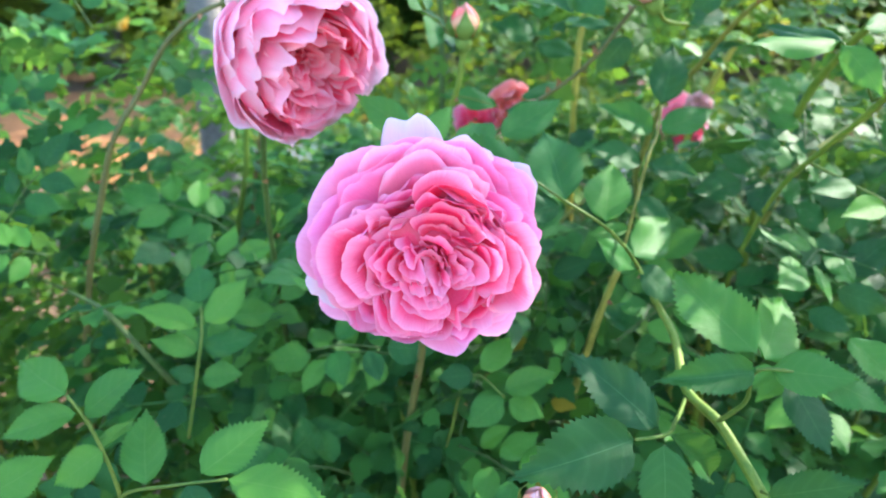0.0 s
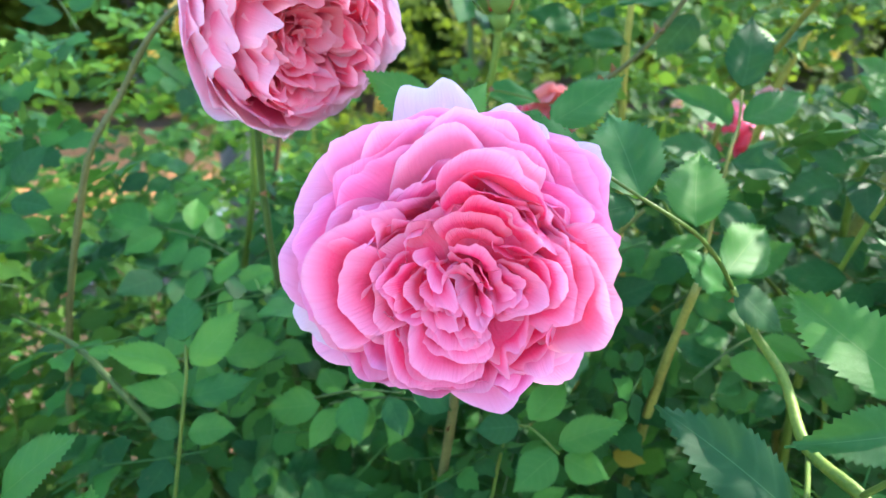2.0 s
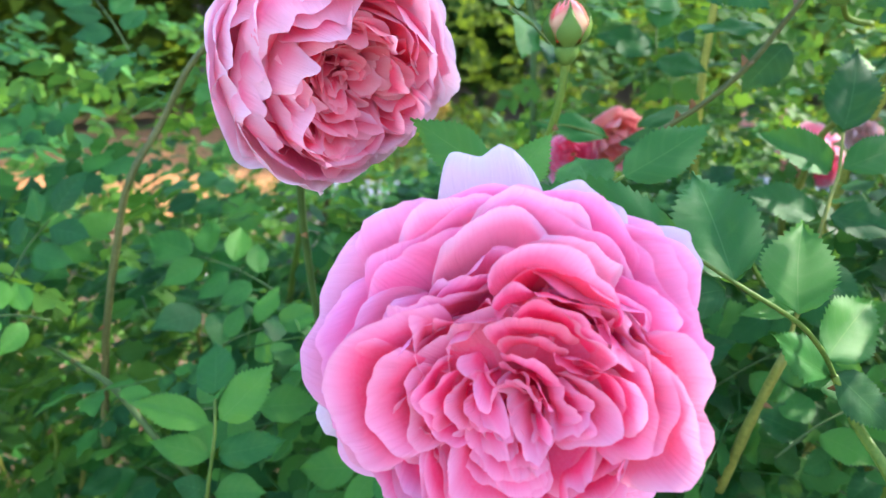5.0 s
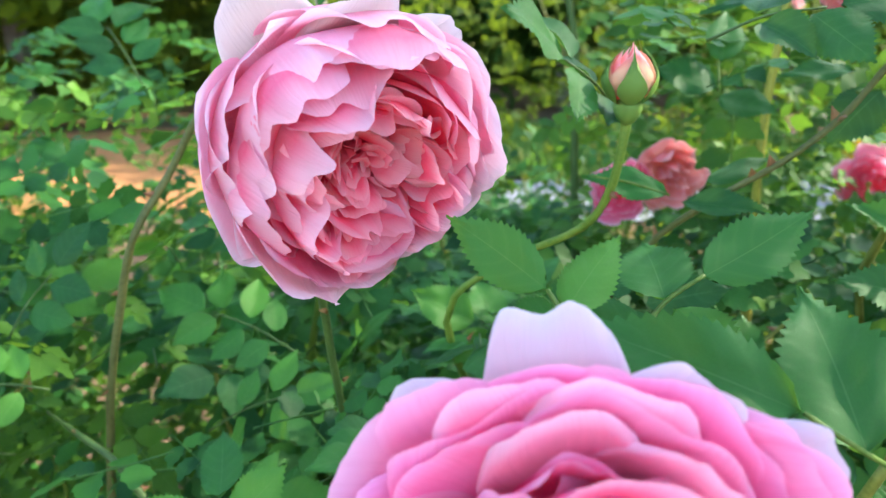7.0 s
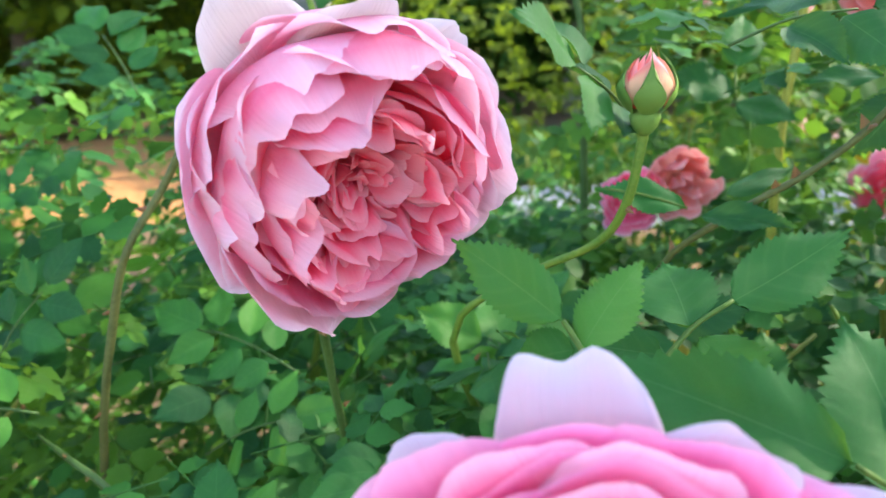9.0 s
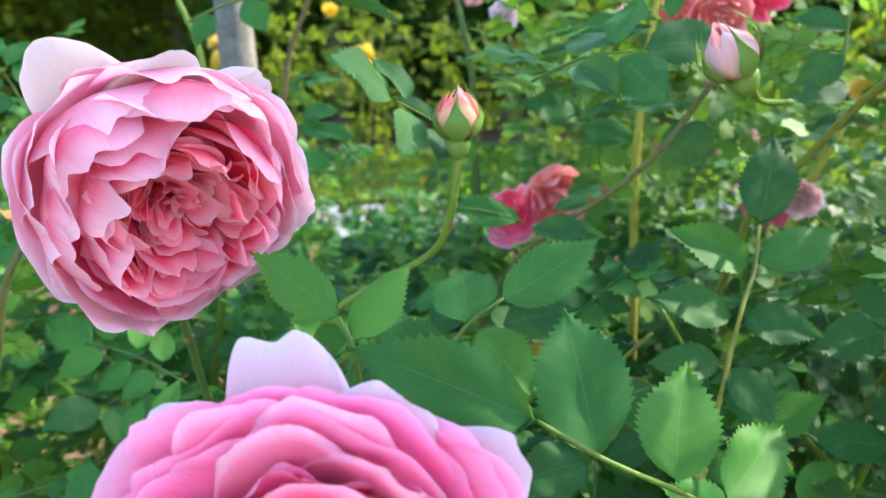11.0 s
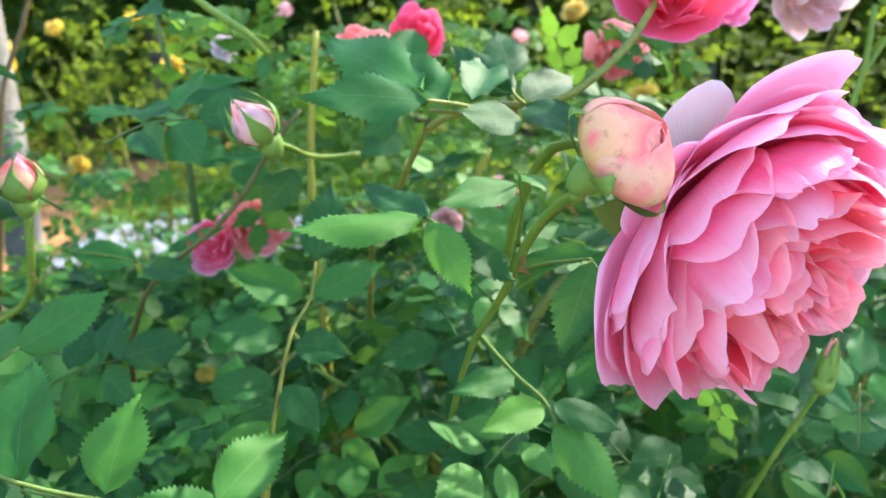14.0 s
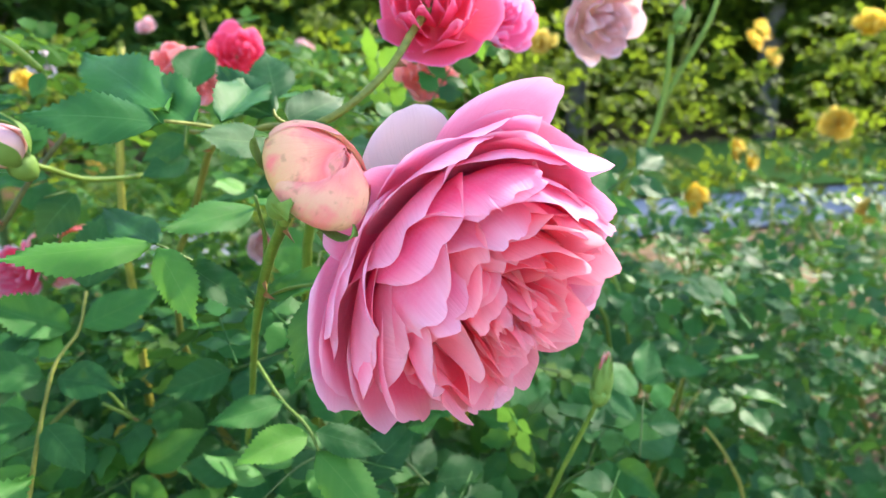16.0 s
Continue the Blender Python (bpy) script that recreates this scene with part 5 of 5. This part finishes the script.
leaflet(sp, (0.071, 0.620, 1.124), (0.035, 0.620, 1.138), 0.024, (0.0, -0.6, 0.8))
leaflet(sp, (0.071, 0.620, 1.119), (0.099, 0.600, 1.110), 0.022, (0.0, -0.6, 0.8))
sp = stalk(main, [(0.113, 0.545, 1.185), (0.112, 0.545, 1.189)], 0.0009)
leaflet(sp, (0.111, 0.545, 1.189), (0.106, 0.540, 1.176), 0.017, (0.0, -0.7, 0.7))
leaflet(sp, (0.099, 0.540, 1.173), (0.047, 0.530, 1.169), 0.014, (0.0, -0.35, 0.93))
leaflet(sp, (0.102, 0.545, 1.176), (0.054, 0.550, 1.177), 0.013, (0.0, -0.35, 0.93))
sp = stalk(west, [(-0.104, 0.560, 1.100), (-0.092, 0.560, 1.122), (-0.081, 0.560, 1.138)], 0.0009)
leaflet(sp, (-0.081, 0.560, 1.137), (-0.061, 0.560, 1.141), 0.014, (0.0, -0.5, 0.85))
leaflet(sp, (-0.084, 0.560, 1.131), (-0.048, 0.550, 1.128), 0.013, (0.0, -0.4, 0.9))
leaflet(sp, (-0.090, 0.560, 1.125), (-0.122, 0.560, 1.136), 0.016, (0.0, -0.4, 0.9))
leaflet(sp, (-0.093, 0.560, 1.117), (-0.063, 0.550, 1.113), 0.015, (0.0, -0.4, 0.9))
sp = stalk(west, [(-0.155, 0.600, 1.190), (-0.119, 0.580, 1.198), (-0.095, 0.570, 1.200)], 0.0010)
leaflet(sp, (-0.095, 0.570, 1.200), (-0.023, 0.550, 1.193), 0.016, (0.0, -0.3, 0.95))
leaflet(sp, (-0.110, 0.575, 1.199), (-0.096, 0.560, 1.183), 0.026, (0.0, -0.7, 0.7))
leaflet(sp, (-0.133, 0.585, 1.192), (-0.141, 0.570, 1.177), 0.022, (0.0, -0.6, 0.8))
sp = stalk(main, [(0.036, 0.520, 1.085), (0.018, 0.520, 1.091), (0.001, 0.520, 1.094)], 0.0008)
leaflet(sp, (0.036, 0.520, 1.085), (-0.002, 0.520, 1.097), 0.017, (0.0, -0.5, 0.85))
leaflet(sp, (0.040, 0.510, 1.084), (0.073, 0.490, 1.085), 0.015, (0.0, -0.5, 0.85))
leaflet(sp, (0.051, 0.520, 1.090), (0.081, 0.530, 1.103), 0.010, (0.0, -0.5, 0.85))
sp = stalk(main, [(0.110, 0.520, 1.129), (0.118, 0.530, 1.130)], 0.0008)
leaflet(sp, (0.123, 0.530, 1.129), (0.101, 0.520, 1.108), 0.022, (0.0, -0.8, 0.6))
leaflet(sp, (0.112, 0.530, 1.137), (0.081, 0.530, 1.139), 0.012, (0.0, -0.4, 0.9))
sp = stalk(east, [(0.213, 0.373, 1.121), (0.214, 0.368, 1.134), (0.212, 0.362, 1.149)], 0.0010)
leaflet(sp, (0.212, 0.364, 1.145), (0.184, 0.350, 1.141), 0.014, (0.0, -0.4, 0.9), "fresh_lit")
leaflet(sp, (0.214, 0.366, 1.145), (0.228, 0.390, 1.144), 0.012, (0.0, -0.4, 0.9), "fresh_lit")
sp = stalk(east, [(0.208, 0.378, 1.108), (0.194, 0.368, 1.125), (0.181, 0.360, 1.136)], 0.0009)
leaflet(sp, (0.180, 0.360, 1.136), (0.136, 0.350, 1.140), 0.015, (0.05, -0.35, 0.93), "fresh_lit")
leaflet(sp, (0.181, 0.360, 1.135), (0.191, 0.338, 1.116), 0.015, (-0.5, -0.75, 0.4), "fresh_lit")
leaflet(sp, (0.188, 0.365, 1.128), (0.209, 0.350, 1.117), 0.013, (0.0, -0.5, 0.85))
leaflet(sp, (0.182, 0.360, 1.136), (0.160, 0.400, 1.140), 0.014, (0.0, -0.5, 0.85))
sp = stalk(east, [(0.208, 0.379, 1.107), (0.220, 0.362, 1.117), (0.232, 0.348, 1.122)], 0.0009)
leaflet(sp, (0.212, 0.372, 1.112), (0.235, 0.352, 1.127), 0.012, (0.0, -0.4, 0.9))
leaflet(sp, (0.233, 0.346, 1.122), (0.218, 0.335, 1.095), 0.017, (-0.6, -0.7, 0.4))
sp = stalk(east, [(0.206, 0.430, 1.066), (0.216, 0.395, 1.061), (0.225, 0.378, 1.055), (0.227, 0.374, 1.050)], 0.0010)
leaflet(sp, (0.226, 0.375, 1.050), (0.248, 0.355, 1.024), 0.018, (0.0, -0.75, 0.6), "fresh_lit")
leaflet(sp, (0.224, 0.378, 1.055), (0.198, 0.365, 1.055), 0.015, (0.0, -0.6, 0.8), "fresh_lit")
leaflet(sp, (0.226, 0.378, 1.056), (0.252, 0.370, 1.048), 0.012, (0.0, -0.5, 0.85))
leaflet(sp, (0.216, 0.394, 1.062), (0.188, 0.385, 1.062), 0.014, (0.0, -0.5, 0.85))

# ---- leaf sprays through the front of the thicket ----
spread = random.Random(21)
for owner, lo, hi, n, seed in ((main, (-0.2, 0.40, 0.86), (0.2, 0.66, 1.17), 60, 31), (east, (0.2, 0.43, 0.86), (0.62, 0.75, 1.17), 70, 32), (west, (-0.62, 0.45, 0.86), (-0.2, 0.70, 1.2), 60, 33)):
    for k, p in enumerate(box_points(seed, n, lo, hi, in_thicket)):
        a = spread.uniform(0, 6.28)
        way = Vector((math.cos(a), 0.6 * math.sin(a) - 0.3, spread.uniform(-0.1, 0.7))).normalized()
        p = Vector(p)
        # west sprays take the lighter tone more often, in place of sky light
        spray(owner, p, p + way * spread.uniform(0.035, 0.06), (spread.uniform(-0.3, 0.3), -0.55, 0.8), spread.choice((2, 2, 3)), spread.uniform(0.026, 0.034), spread.choice(("fresh_lit", "fresh_lit", "green") if owner is west else ("green", "green", "fresh_lit" if p.x < 0.38 else "green")), 0.003, k)

# thin bright stems through the thicket
for owner, lo, hi, n, seed in ((main, (0.0, 0.52, 0.80), (0.2, 0.72, 0.96), 8, 61), (east, (0.2, 0.50, 0.80), (0.6, 0.80, 1.0), 22, 62), (west, (-0.6, 0.55, 0.80), (-0.2, 0.75, 0.95), 6, 63)):
    for p in box_points(seed, n, lo, hi, in_thicket):
        p = Vector(p)
        a = spread.uniform(-0.9, 0.9)
        q = p + Vector((a, spread.uniform(-0.2, 0.5), spread.uniform(0.5, 1.1))).normalized() * spread.uniform(0.06, 0.11)
        r = p + Vector((-a * 0.05, 0.03, -0.16))
        bend = (p + q) / 2 + Vector((spread.uniform(-0.012, 0.012), 0, 0.008))
        cane(owner, [r, p, bend, q], [0.0022, 0.0017, 0.0014, 0.0010], spread.choice((STEM_GREEN, STEM_GREEN, STEM_OLIVE)), "stem", thorns=2, sides=6)

# a few yellowed leaves deep in the bushes
for owner, lo, hi, n, seed in ((main, (-0.2, 0.44, 0.84), (0.2, 0.70, 1.02), 9, 51), (east, (0.2, 0.46, 0.84), (0.5, 0.75, 1.0), 9, 52)):
    for p in box_points(seed, n, lo, hi, in_thicket):
        a = spread.uniform(0, 6.28)
        p = Vector(p)
        leaflet(owner, p, p + Vector((math.cos(a), math.sin(a), spread.uniform(-0.5, 0.2))) * 0.022, 0.013, (0, -0.6, 0.8), "yellow")
